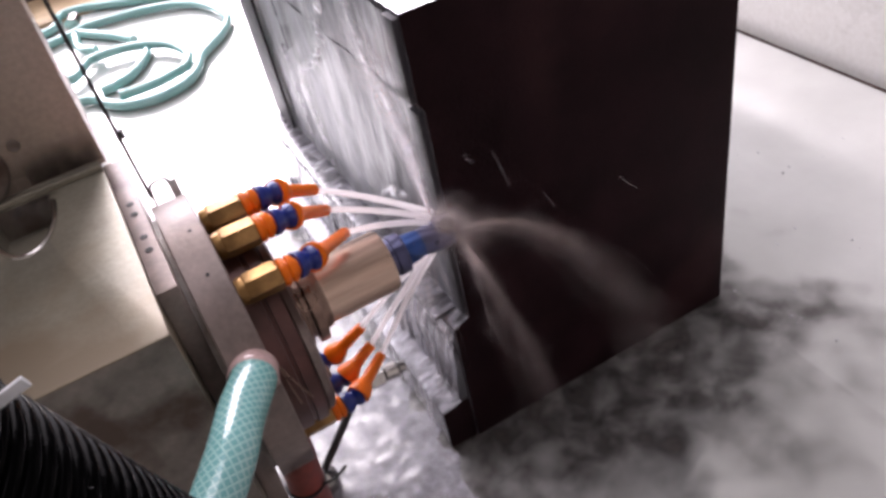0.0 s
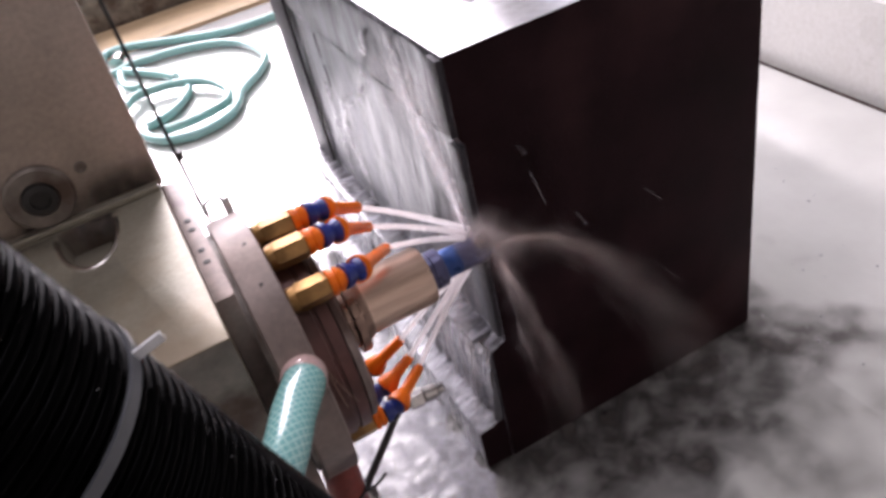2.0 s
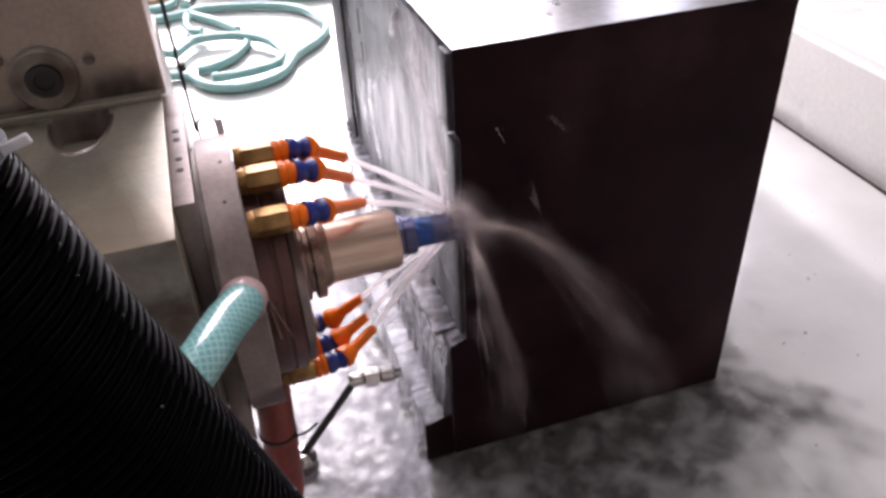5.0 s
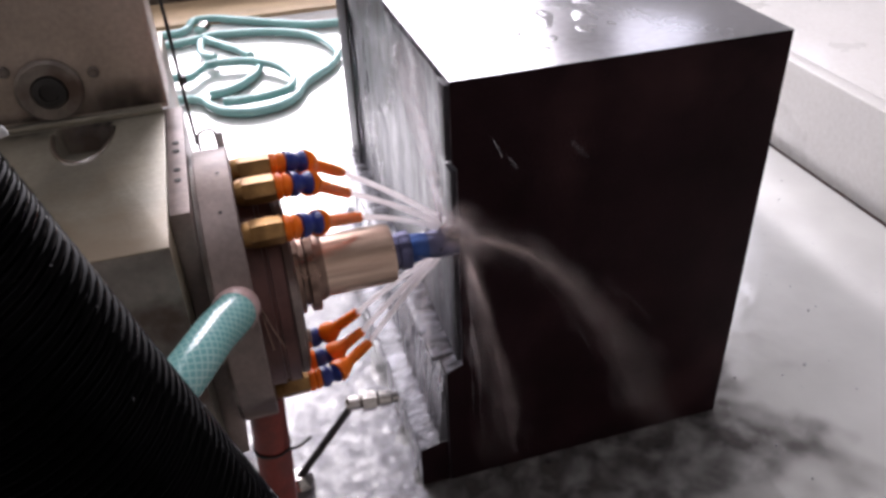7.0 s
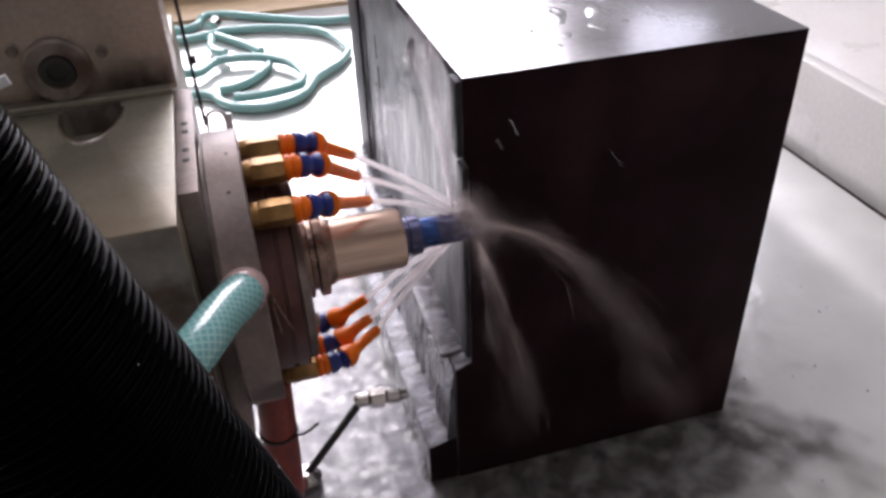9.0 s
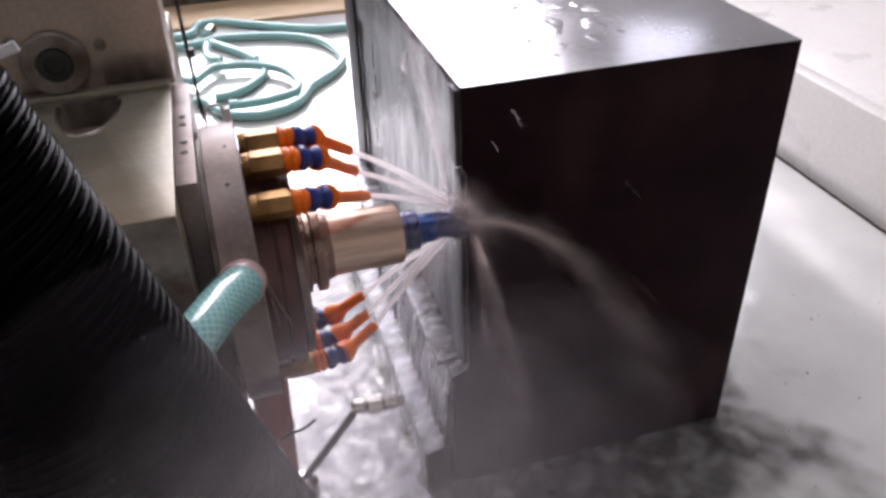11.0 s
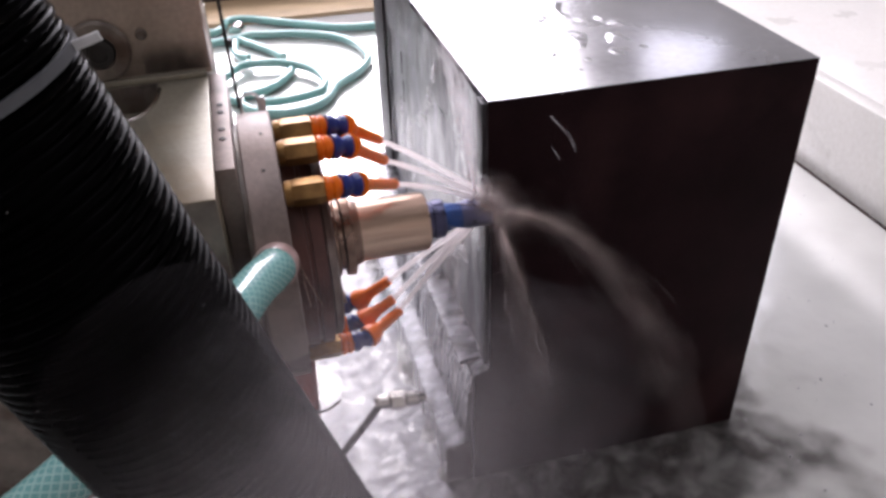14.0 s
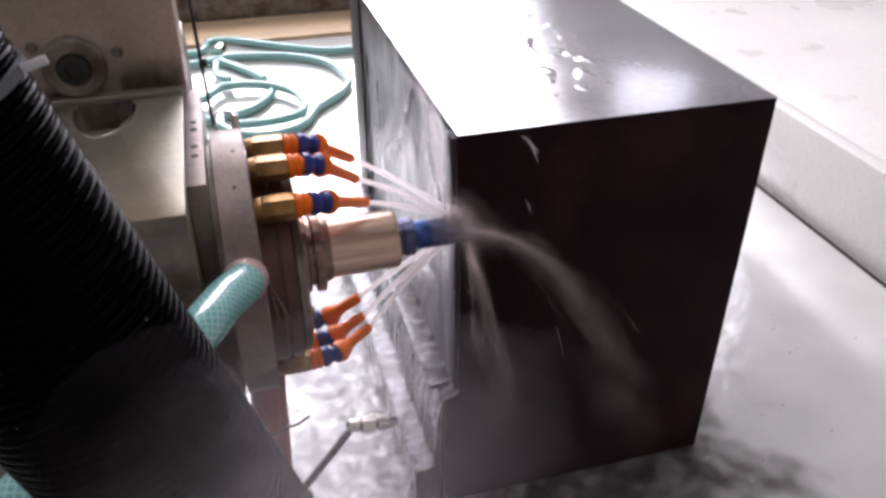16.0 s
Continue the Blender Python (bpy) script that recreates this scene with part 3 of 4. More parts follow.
def plate_with_pocket(z0, z1, x0, x1, y0, y1, cx, cy, rx, ry, depth):
    """A thick plate whose top has one sunk D-shaped pocket with a slanting floor."""
    bm = bmesh.new()
    angles = sorted([2 * math.pi * k / 56 for k in range(56)] + [math.atan2(y - cy, x - cx) % (2 * math.pi) for x in (x0, x1) for y in (y0, y1)])
    rim, inner, low = [], [], []
    for a in angles:
        c, s = math.cos(a), math.sin(a)
        reach = min(((x1 if c > 0 else x0) - cx) / c if abs(c) > 1e-9 else 9, ((y1 if s > 0 else y0) - cy) / s if abs(s) > 1e-9 else 9)
        r = 1 / math.sqrt((c / rx) ** 2 + (s / ry) ** 2)
        if s > 0:
            r = min(r, 0.22 * ry / s)
        rim.append(bm.verts.new((cx + reach * c, cy + reach * s, z1)))
        inner.append(bm.verts.new((cx + r * c, cy + r * s, z1)))
        fall = 0.15 + 0.85 * min(1, max(0, (r * s + ry) / (1.22 * ry)))
        low.append(bm.verts.new((cx + 0.82 * r * c, cy + 0.86 * r * s, z1 - depth * fall)))
    base = [bm.verts.new((v.co.x, v.co.y, z0)) for v in rim]
    n = len(angles)
    for k in range(n):
        m = (k + 1) % n
        bm.faces.new((rim[k], rim[m], inner[m], inner[k]))
        bm.faces.new((inner[k], inner[m], low[m], low[k]))
        bm.faces.new((base[k], base[m], rim[m], rim[k]))
    bm.faces.new(low)
    bm.faces.new(list(reversed(base)))
    bmesh.ops.recalc_face_normals(bm, faces=bm.faces[:])
    worn = [bm.edges.get((rim[k], rim[(k + 1) % n])) for k in range(n)]
    bmesh.ops.bevel(bm, geom=worn, offset=0.0016, segments=2, affect="EDGES", profile=0.5)
    return bm


def nozzle(head, deg, tip, ring=0.096):
    """Brass fitting, three ball segments and a tapered nozzle, from the flange towards the cutter."""
    a = ring_point(-0.168, ring, deg)
    fit = part("brass_fitting", lathe([(0, 0.0085), (0.003, 0.0095), (0.005, 0.0095)], Matrix.Translation(a), 16), M_BRASS, head, "brass hose fitting")
    hexa = lathe([(0.005, 0.0088), (0.0065, 0.0099), (0.026, 0.0099), (0.028, 0.0088)], Matrix.Translation(a), 6)
    part("hex_body", hexa, M_BRASS, fit)
    b = a + Vector((0.028, 0, 0))
    col = lathe([(0, 0.0086), (0.001, 0.0094), (0.0035, 0.0094), (0.0045, 0.0082), (0.0055, 0.0082), (0.0065, 0.0092), (0.0085, 0.0088), (0.0105, 0.0066), (0.0120, 0.0066)], Matrix.Translation(b), 20)
    seg = part("hose_segment", col, M_ORANGE, head, "orange plastic hose segment")
    c = b + Vector((0.0098, 0, 0))
    tip = Vector(tip)
    mid = c + Vector((0.013, 0, 0)) + (tip - c) * 0.08
    ball = [(0, 0.0072), (0.0006, 0.0090), (0.0045, 0.0090), (0.0065, 0.0078), (0.0085, 0.0064), (0.0098, 0.0064), (0.0118, 0.0080), (0.0148, 0.0084), (0.0165, 0.0066)]
    part("hose_segment", lathe(ball, aim_x(c, mid), 20), M_BLUE, head, "blue plastic hose segment")
    d = c + (mid - c).normalized() * 0.0135
    ln = (tip - d).length
    noz = [(0, 0.0072), (0.0008, 0.0096), (0.0045, 0.0096), (0.009, 0.0080), (0.0135, 0.0056), (0.016, 0.0050), (ln - 0.001, 0.0043), (ln, 0.0036), (ln - 0.002, 0.0022)]
    part("nozzle_tip", lathe(noz, aim_x(d, tip), 20), M_ORANGE, head, "orange tapered nozzle")
    return tip


NOZZLES = [(0, (-0.0845, 0.0225, 0.3288)), (16, (-0.0836, 0.012, 0.3155)), (37, (-0.0788, -0.002, 0.2999)),
           (196, (-0.0882, 0.004, 0.2015)), (181, (-0.0868, -0.004, 0.1866)), (164, (-0.0834, -0.012, 0.1787))]


def grime_shade(parent, at, u, v):
    """A thin sheet of oil stain and painted shade: densest along the edge at its start, fading out along v and to both
    ends of u.
    """
    at, u, v = Vector(at), Vector(u), Vector(v)
    n, verts, faces, covers = 26, [], [], []
    for j in range(n + 1):
        for i in range(n + 1):
            a, b = 2 * i / n - 1, j / n
            verts.append(at + u * a + v * b)
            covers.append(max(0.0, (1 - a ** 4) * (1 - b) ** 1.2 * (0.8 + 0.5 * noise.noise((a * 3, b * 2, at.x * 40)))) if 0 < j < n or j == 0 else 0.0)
    faces = [(j * (n + 1) + i, j * (n + 1) + i + 1, (j + 1) * (n + 1) + i + 1, (j + 1) * (n + 1) + i) for j in range(n) for i in range(n)]
    me = bpy.data.meshes.new("oil_shade_sheet")
    me.from_pydata(verts, [], faces)
    me.attributes.new("cover", "FLOAT", "POINT").data.foreach_set("value", covers)
    me.materials.append(M_GRIME_SHADE)
    ob = new("oil_shade_sheet", me)
    ob.parent = parent
    ob["label"] = "dark oil grime with painted shade"
    return ob


def milling_head():
    h = thing("milling_head", "worn steel horizontal milling head with spindle and coolant nozzles", "milling head")
    body = plate_with_pocket(0.135, 0.372, -0.62, -0.2105, -0.112, 0.30, -0.271, 0.078, 0.021, 0.054, 0.022)
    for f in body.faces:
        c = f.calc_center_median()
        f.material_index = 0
        # front wall and the pocket's far wall: shade put in as a darker iron
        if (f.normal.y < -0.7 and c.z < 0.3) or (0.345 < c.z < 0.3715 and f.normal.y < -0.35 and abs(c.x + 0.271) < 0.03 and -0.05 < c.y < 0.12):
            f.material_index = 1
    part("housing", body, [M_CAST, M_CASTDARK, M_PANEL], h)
    rim = [Vector((-0.271 + 0.0222 * math.cos(a), 0.078 + 0.0555 * math.sin(a), 0.3716)) for a in [math.pi + math.pi * k / 30 for k in range(31)]]
    part("pocket_rim", tube(rim, 0.0021, 8), M_CHROME, h, "worn bright rim of the pocket")
    # oil and painted shade along the panel's foot, in the pocket and over the top
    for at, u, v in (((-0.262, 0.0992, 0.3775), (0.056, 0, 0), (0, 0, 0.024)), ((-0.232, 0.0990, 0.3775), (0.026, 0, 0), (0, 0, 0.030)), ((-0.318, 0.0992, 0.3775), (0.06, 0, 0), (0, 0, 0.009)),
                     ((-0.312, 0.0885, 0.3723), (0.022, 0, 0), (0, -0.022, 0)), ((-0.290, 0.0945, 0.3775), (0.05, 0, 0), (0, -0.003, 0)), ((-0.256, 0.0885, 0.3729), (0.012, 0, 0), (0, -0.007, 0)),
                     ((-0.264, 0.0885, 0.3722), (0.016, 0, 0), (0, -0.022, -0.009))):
        grime_shade(h, at, u, v)
    part("ledge_strip", bevel_all(box((-0.62, 0.091, 0.3725), (-0.2115, 0.0995, 0.377)), 0.001), M_CAST, h)
    panel = part("column_panel", bevel_all(box((-0.62, 0.10, 0.3725), (-0.2065, 0.16, 1.1)), 0.002), M_PANEL, h, "brown oil-stained steel panel")
    front = Matrix.Translation((-0.289, 0.0995, 0.4005)) @ pose(0, 0, 0, 0, 0, -90)
    boss = part("boss", lathe([(0, 0.0245), (0.004, 0.0245), (0.006, 0.0225), (0.006, 0.0135), (0.004, 0.0128)], front, 40), M_CASTDARK, panel, "round boss on the panel")
    part("plug", lathe([(0.0042, 0.0125), (0.0075, 0.0118), (0.008, 0.0072), (0.005, 0.0066), (0.005, 0.002)], front, 28), M_HOLE, panel, "dark recessed plug")
    for x, z in ((-0.3164, 0.4186), (-0.255, 0.4102), (-0.305, 0.386)):
        part("screw", lathe([(0, 0.0045), (0.002, 0.0045), (0.003, 0.0036), (0.0015, 0.0022)], Matrix.Translation((x, 0.0995, z)) @ pose(0, 0, 0, 0, 0, -90), 14), M_CASTDARK, panel)
    # plates between housing and flange
    pl = prism([(-0.074, 0.148), (0.10, 0.148), (0.10, 0.3715), (-0.074, 0.3715)], 0, -0.2102, -0.1968)
    part("adapter_plate", bevel_all(pl, 0.0012), M_FLANGE, h)
    for y in (-0.028, -0.012, 0.018, 0.032):
        part("screw_hole", lathe([(-0.002, 0.0026), (0.0007, 0.0026), (0.0008, 0.002)], Matrix.Translation((-0.2035, y, 0.3713)) @ pose(0, 0, 0, 0, -90, 0), 12), M_HOLE, h)
    part("spacer", lathe([(-0.1966, 0.097), (-0.1932, 0.097)], Matrix.Translation((0, AY, AZ)), 72), M_CASTDARK, h)
    # flange: a worn turned disc
    part("flange", lathe([(-0.1932, 0.09), (-0.1932, 0.1045), (-0.1924, 0.1053), (-0.1694, 0.1053), (-0.1685, 0.1044), (-0.1685, 0.07)], Matrix.Translation((0, AY, AZ)), 96), M_FLANGE, h, "ground steel flange")
    for deg in (8, 28, 62, 75):
        p = ring_point(-0.176 - 0.00012 * deg, 0.1052, deg)
        part("pit", lathe([(-0.001, 0.0013), (0.0004, 0.0013), (0.0005, 0.0009)], aim_x(p, p * 2 - Vector((p.x, AY, AZ))), 10), M_HOLE, h)
    nose = [(-0.1685, 0.084), (-0.158, 0.084), (-0.1575, 0.0815), (-0.155, 0.0815), (-0.1545, 0.0835), (-0.1465, 0.0835), (-0.1465, 0.078), (-0.1450, 0.078), (-0.1450, 0.03)]
    part("spindle_nose", lathe(nose, Matrix.Translation((0, AY, AZ)), 72), M_NOSE, h, "oily brown spindle nose")
    part("nose_ring", lathe([(-0.1449, 0.0785), (-0.1440, 0.0795), (-0.1395, 0.0790), (-0.1375, 0.075), (-0.1375, 0.03)], Matrix.Translation((0, AY, AZ)), 72), M_FLANGE, h, "bright face ring of the spindle")
    for deg in (20, 110, 200, 290):
        part("bolt", lathe([(-0.1375, 0.005), (-0.1345, 0.005), (-0.134, 0.0042)], Matrix.Translation((0, *(ring_point(0, 0.06, deg))[1:])), 12), M_RING, h)
    tool = part("tool_holder", lathe([(-0.140, 0.034), (-0.1325, 0.034), (-0.1315, 0.0325), (-0.1315, 0.0285), (-0.1275, 0.0285), (-0.1275, 0.0325), (-0.1265, 0.034),
                                      (-0.1205, 0.034), (-0.1195, 0.033), (-0.1195, 0.0275), (-0.116, 0.0268), (-0.113, 0.0252), (-0.112, 0.0246), (-0.0595, 0.0246), (-0.0565, 0.0232), (-0.0565, 0.012)],
                                     Matrix.Translation((0, AY, AZ)), 56), [M_ARBOR, M_RING], h, "straw-coloured steel tool holder")
    for f in tool.data.polygons:
        f.material_index = 1 if f.center.x < -0.113 else 0
    # cutter, turning
    cut = new("cutter")
    cut.parent = h
    cut.matrix_basis = pose(0, AY, AZ)
    part("collar", lathe([(-0.058, 0.0158), (-0.0530, 0.0158), (-0.0525, 0.0150), (-0.0515, 0.0150), (-0.0510, 0.0164), (-0.0425, 0.0164), (-0.0415, 0.0154), (-0.0415, 0.0125)], None, 32), M_CARBIDE, cut, "dark blued steel collar")
    fl = bmesh.new()
    seg, rows = 32, []
    for j in range(26):
        x = -0.0415 + j * 0.0016
        rows.append([fl.verts.new((x, *(Vector((math.cos(a), math.sin(a))) * (0.0122 * (1 - 0.20 * max(0, math.cos(2 * (a - j * 0.09))) ** 3))))) for a in [2 * math.pi * k / seg for k in range(seg)]])
    for a, b in zip(rows, rows[1:]):
        for k in range(seg):
            fl.faces.new((a[k], a[(k + 1) % seg], b[(k + 1) % seg], b[k]))
    fl.faces.new(rows[-1])
    bmesh.ops.recalc_face_normals(fl, faces=fl.faces[:])
    for f in fl.faces:
        f.material_index = 1 if f.calc_center_median().x > -0.027 else 0
    part("fluted_body", fl, [M_BLUE_TOOL, M_CARBIDE], cut, "blued fluted cutter body")
    for a in (0, 180):
        part("insert", bevel_all(box((-0.012, -0.002, 0.0085), (0.0, 0.0022, 0.0136)), 0.0006), M_CARBIDE, cut, "dark carbide insert").matrix_basis = pose(0, 0, 0, a, 0, 0)
    for deg, tip in NOZZLES:
        nozzle(h, deg, tip)
    # thin sensor rod beside the plate
    rod = part("rod", tube([Vector((-0.1895, 0.05, 0.36)), Vector((-0.1905, 0.05, 0.40)), Vector((-0.1915, 0.05, 0.456)), Vector((-0.198, 0.05, 0.72))], 0.0013, 10), M_BLACK, h, "thin black rod")
    part("nut", lathe([(-0.003, 0.0024), (-0.003, 0.0034), (0.003, 0.0034), (0.003, 0.0024)], Matrix.Translation((-0.1893, 0.05, 0.4124)) @ pose(0, 0, 0, 0, 90, 0), 6), M_BLACK, rod)
    clip = smooth_path([(-0.1885, 0.058, 0.335), (-0.1880, 0.056, 0.362), (-0.1840, 0.055, 0.3675), (-0.1770, 0.055, 0.3675), (-0.1745, 0.055, 0.362), (-0.1740, 0.057, 0.335)], 6)
    part("hose_clip", tube(clip, 0.0012, 10), M_PALE, h, "pale clear plastic clip")
    part("clip_plate", bevel_all(box((-0.1735, 0.052, 0.335), (-0.1692, 0.056, 0.3655)), 0.0008), M_PALE, h, "pale clear plastic clip plate")
    return h, cut


head, cutter = milling_head()


# ---- hoses that ride on the head ----
def hose_from_head():
    t = thing("coolant_hose", "teal braided plastic coolant hose clamped to the flange", "hose")
    pts = [(-0.1800, -0.101, 0.310), (-0.1835, -0.113, 0.3135), (-0.1964, -0.135, 0.317), (-0.2116, -0.165, 0.320), (-0.235, -0.194, 0.316), (-0.272, -0.226, 0.308), (-0.320, -0.259, 0.294), (-0.40, -0.28, 0.26), (-0.49, -0.23, 0.23), (-0.55, -0.1125, 0.235)]
    part("hose_body", tube(smooth_path(pts, 14), 0.0142, 32, 15, 0.0056), M_HOSE, t)
    a = Vector(pts[0])
    part("clamp_ring", lathe([(-0.0025, 0.0120), (-0.001, 0.0150), (0.009, 0.0155), (0.011, 0.0145)], aim_x(a, Vector(pts[1])), 32), M_FERRULE, t, "pinkish clear hose end")
    part("wire_end", tube(smooth_path([(-0.1655, -0.100, 0.304), (-0.1645, -0.106, 0.291), (-0.1625, -0.109, 0.274)], 6), 0.0005, 6), M_RING, t)
    part("wire_end", tube(smooth_path([(-0.1655, -0.100, 0.304), (-0.1610, -0.106, 0.291), (-0.1545, -0.109, 0.274)], 6), 0.0005, 6), M_RING, t)
    return t


def conduit():
    t = thing("corrugated_conduit", "black corrugated plastic cable conduit with a white cable tie", "cable conduit")
    p0, d = Vector((-0.2849, -0.3257, 0.5877)), Vector((0.301, -0.016, -0.953)).normalized()
    line = [p0 + d * s for s in np.arange(-0.50, 0.40, 0.00042)]
    end = line[-1]
    line += smooth_path([end, end + d * 0.05, end + Vector((-0.02, 0.03, -0.11)), end + Vector((-0.12, 0.10, -0.15)), end + Vector((-0.3, 0.2, -0.13))], 60)[1:]
    pitch = 0.0042

    def rad(s):
        u = (s / pitch) % 1.0
        return 0.0383 + 0.0022 * max(0.0, 1.0 - abs(2 * u - 1) ** 3.0)
    part("conduit_body", tube(line, rad, 40), M_CONDUIT, t)
    c = p0 + d * 0.0570
    tie = aim_x(c, c + d) @ pose(0, 0, 0, 0, 0, 0)
    part("cable_tie", lathe([(-0.0016, 0.0403), (-0.0016, 0.0413), (0.0016, 0.0413), (0.0016, 0.0403)], tie, 48), M_TIE, t, "white nylon cable tie")
    out = Vector((0.952, -0.050, 0.302))
    part("tie_tail", bevel_all(box((0, -0.0006, -0.0014), (0.0085, 0.0006, 0.0014)), 0.0003), M_PALE, t, "clipped white tie end").matrix_basis = aim_x(c + out * 0.0405, c + out)
    # coolant drops that cling to the ribs
    rnd = random.Random(5)
    bm = bmesh.new()
    side = Vector((0, 1, 0)).cross(d).normalized()
    for _ in range(150):
        a, r = rnd.uniform(0, 2 * math.pi), 0.00018 + 0.0006 * rnd.random() ** 4
        q = p0 + d * rnd.uniform(-0.05, 0.40) + (side * math.cos(a) + d.cross(side) * math.sin(a)) * 0.0405
        bmesh.ops.create_icosphere(bm, subdivisions=1, radius=r, matrix=Matrix.Translation(q))
    tagged(part("drops", bm, M_BEAD, t, "clinging coolant drops"), kind="stuff")
    return t


def red_hose():
    t = thing("red_hose", "brick red rubber hose below the spindle flange", "hose")
    part("hose_body", tube(smooth_path([(-0.178, -0.03, 0.165), (-0.180, -0.03, 0.12), (-0.182, -0.03, 0.07), (-0.186, -0.03, 0.02), (-0.20, -0.02, -0.03)], 10), 0.0155, 28), M_RED, t)
    part("wire_tie", lathe([(-0.0012, 0.0157), (-0.0012, 0.0170), (0.0012, 0.0170), (0.0012, 0.0157)], aim_x((-0.181, -0.03, 0.105), (-0.180, -0.03, 0.13)), 28), M_BLACK, t)
    part("wire_tail", tube(smooth_path([(-0.168, -0.042, 0.106), (-0.158, -0.046, 0.1115), (-0.147, -0.046, 0.119)], 6), 0.0013, 8), M_BLACK, t)
    return t


hose_a, cond, red = hose_from_head(), conduit(), red_hose()


# ---- coolant jets and spray ----
CUT = Vector((-0.006, AY, AZ))


def jets():
    out = []
    for i, (deg, tip) in enumerate(NOZZLES):
        a = Vector(tip)
        up = i < 3
        b = Vector((-0.008 - 0.004 * (i % 3), 0.0 - 0.004 * (i % 3), AZ + (0.014 if up else -0.014)))
        pts = []
        for k in range(11):
            u = k / 10
            p = a.lerp(b, u)
            p.z += 0.012 * u * (1 - u)
            pts.append(p)
        j = thing("coolant_jet", "thin white jet of coolant from a nozzle to the cutter", "coolant jet", "coolant jets")
        part("stream", tube(pts, lambda s: 0.0021 + 0.012 * s * (0.7 + 0.3 * math.sin(s * 300 + i)), 10), M_JET, j)
        out.append(j)
    return out


def spray_piece(name, label, start, aims, n, speed, life, spread, size, streak, material, seed, puffs=0, puff=(0.003, 0.011)):
    """A rigid piece of spray: fine streaks on falling paths, and soft puffs of mist among them."""
    rnd = random.Random(seed)
    verts, faces = [], []

    def flight():
        aim = Vector(rnd.choice(aims)).lerp(Vector(rnd.choice(aims)), rnd.random()) + Vector([rnd.gauss(0, spread) for _ in range(3)])
        return aim * speed * rnd.uniform(0.86, 1.08), life * rnd.random() ** 1.5
    for _ in range(n):
        v, t = flight()
        ln = streak * rnd.uniform(0.6, 1.5)
        pts = [Vector(start) + v * u + Vector((0, 0, -4.9)) * u * u for u in [max(t - ln * 0.5, 0) + ln * k / 4 for k in range(5)]]
        if pts[-1].z < 0.004:
            continue
        r = size * rnd.uniform(0.5, 1.5)
        side = (pts[-1] - pts[0]).orthogonal().normalized()
        up = (pts[-1] - pts[0]).normalized().cross(side)
        base = len(verts)
        for k, p in enumerate(pts):
            w = r * (0.35, 0.9, 1.0, 0.9, 0.35)[k]
            verts += [p + w * (side * math.cos(c) + up * math.sin(c)) for c in (0, 2.094, 4.189)]
        for k in range(4):
            for m in range(3):
                q = base + 3 * k
                faces.append((q + m, q + (m + 1) % 3, q + 3 + (m + 1) % 3, q + 3 + m))
    ob = new(name, bpy.data.meshes.new(name))
    ob.data.from_pydata(verts, [], faces)
    ob.data.materials.append(material)
    if puffs:
        ball = bmesh.new()
        bmesh.ops.create_icosphere(ball, subdivisions=2, radius=1.0)
        bv = [v.co.copy() for v in ball.verts]
        bf = [[v.index for v in f.verts] for f in ball.faces]
        ball.free()
        verts, faces = [], []
        for _ in range(puffs):
            v, t = flight()
            c = Vector(start) + v * t + Vector((0, 0, -4.9 * t * t))
            r = (puff[0] + (puff[1] - puff[0]) * t / life) * rnd.uniform(0.7, 1.3)
            if c.z < r:
                continue
            base = len(verts)
            verts += [c + r * q for q in bv]
            faces += [tuple(base + k for k in f) for f in bf]
        mist = new("mist", bpy.data.meshes.new("mist"))
        mist.data.from_pydata(verts, [], faces)
        mist.data.materials.append(M_FOG)
        mist.data.polygons.foreach_set("use_smooth", [True] * len(faces))
        mist.parent = ob
    return tagged(ob, label, "coolant spray", kind="stuff")


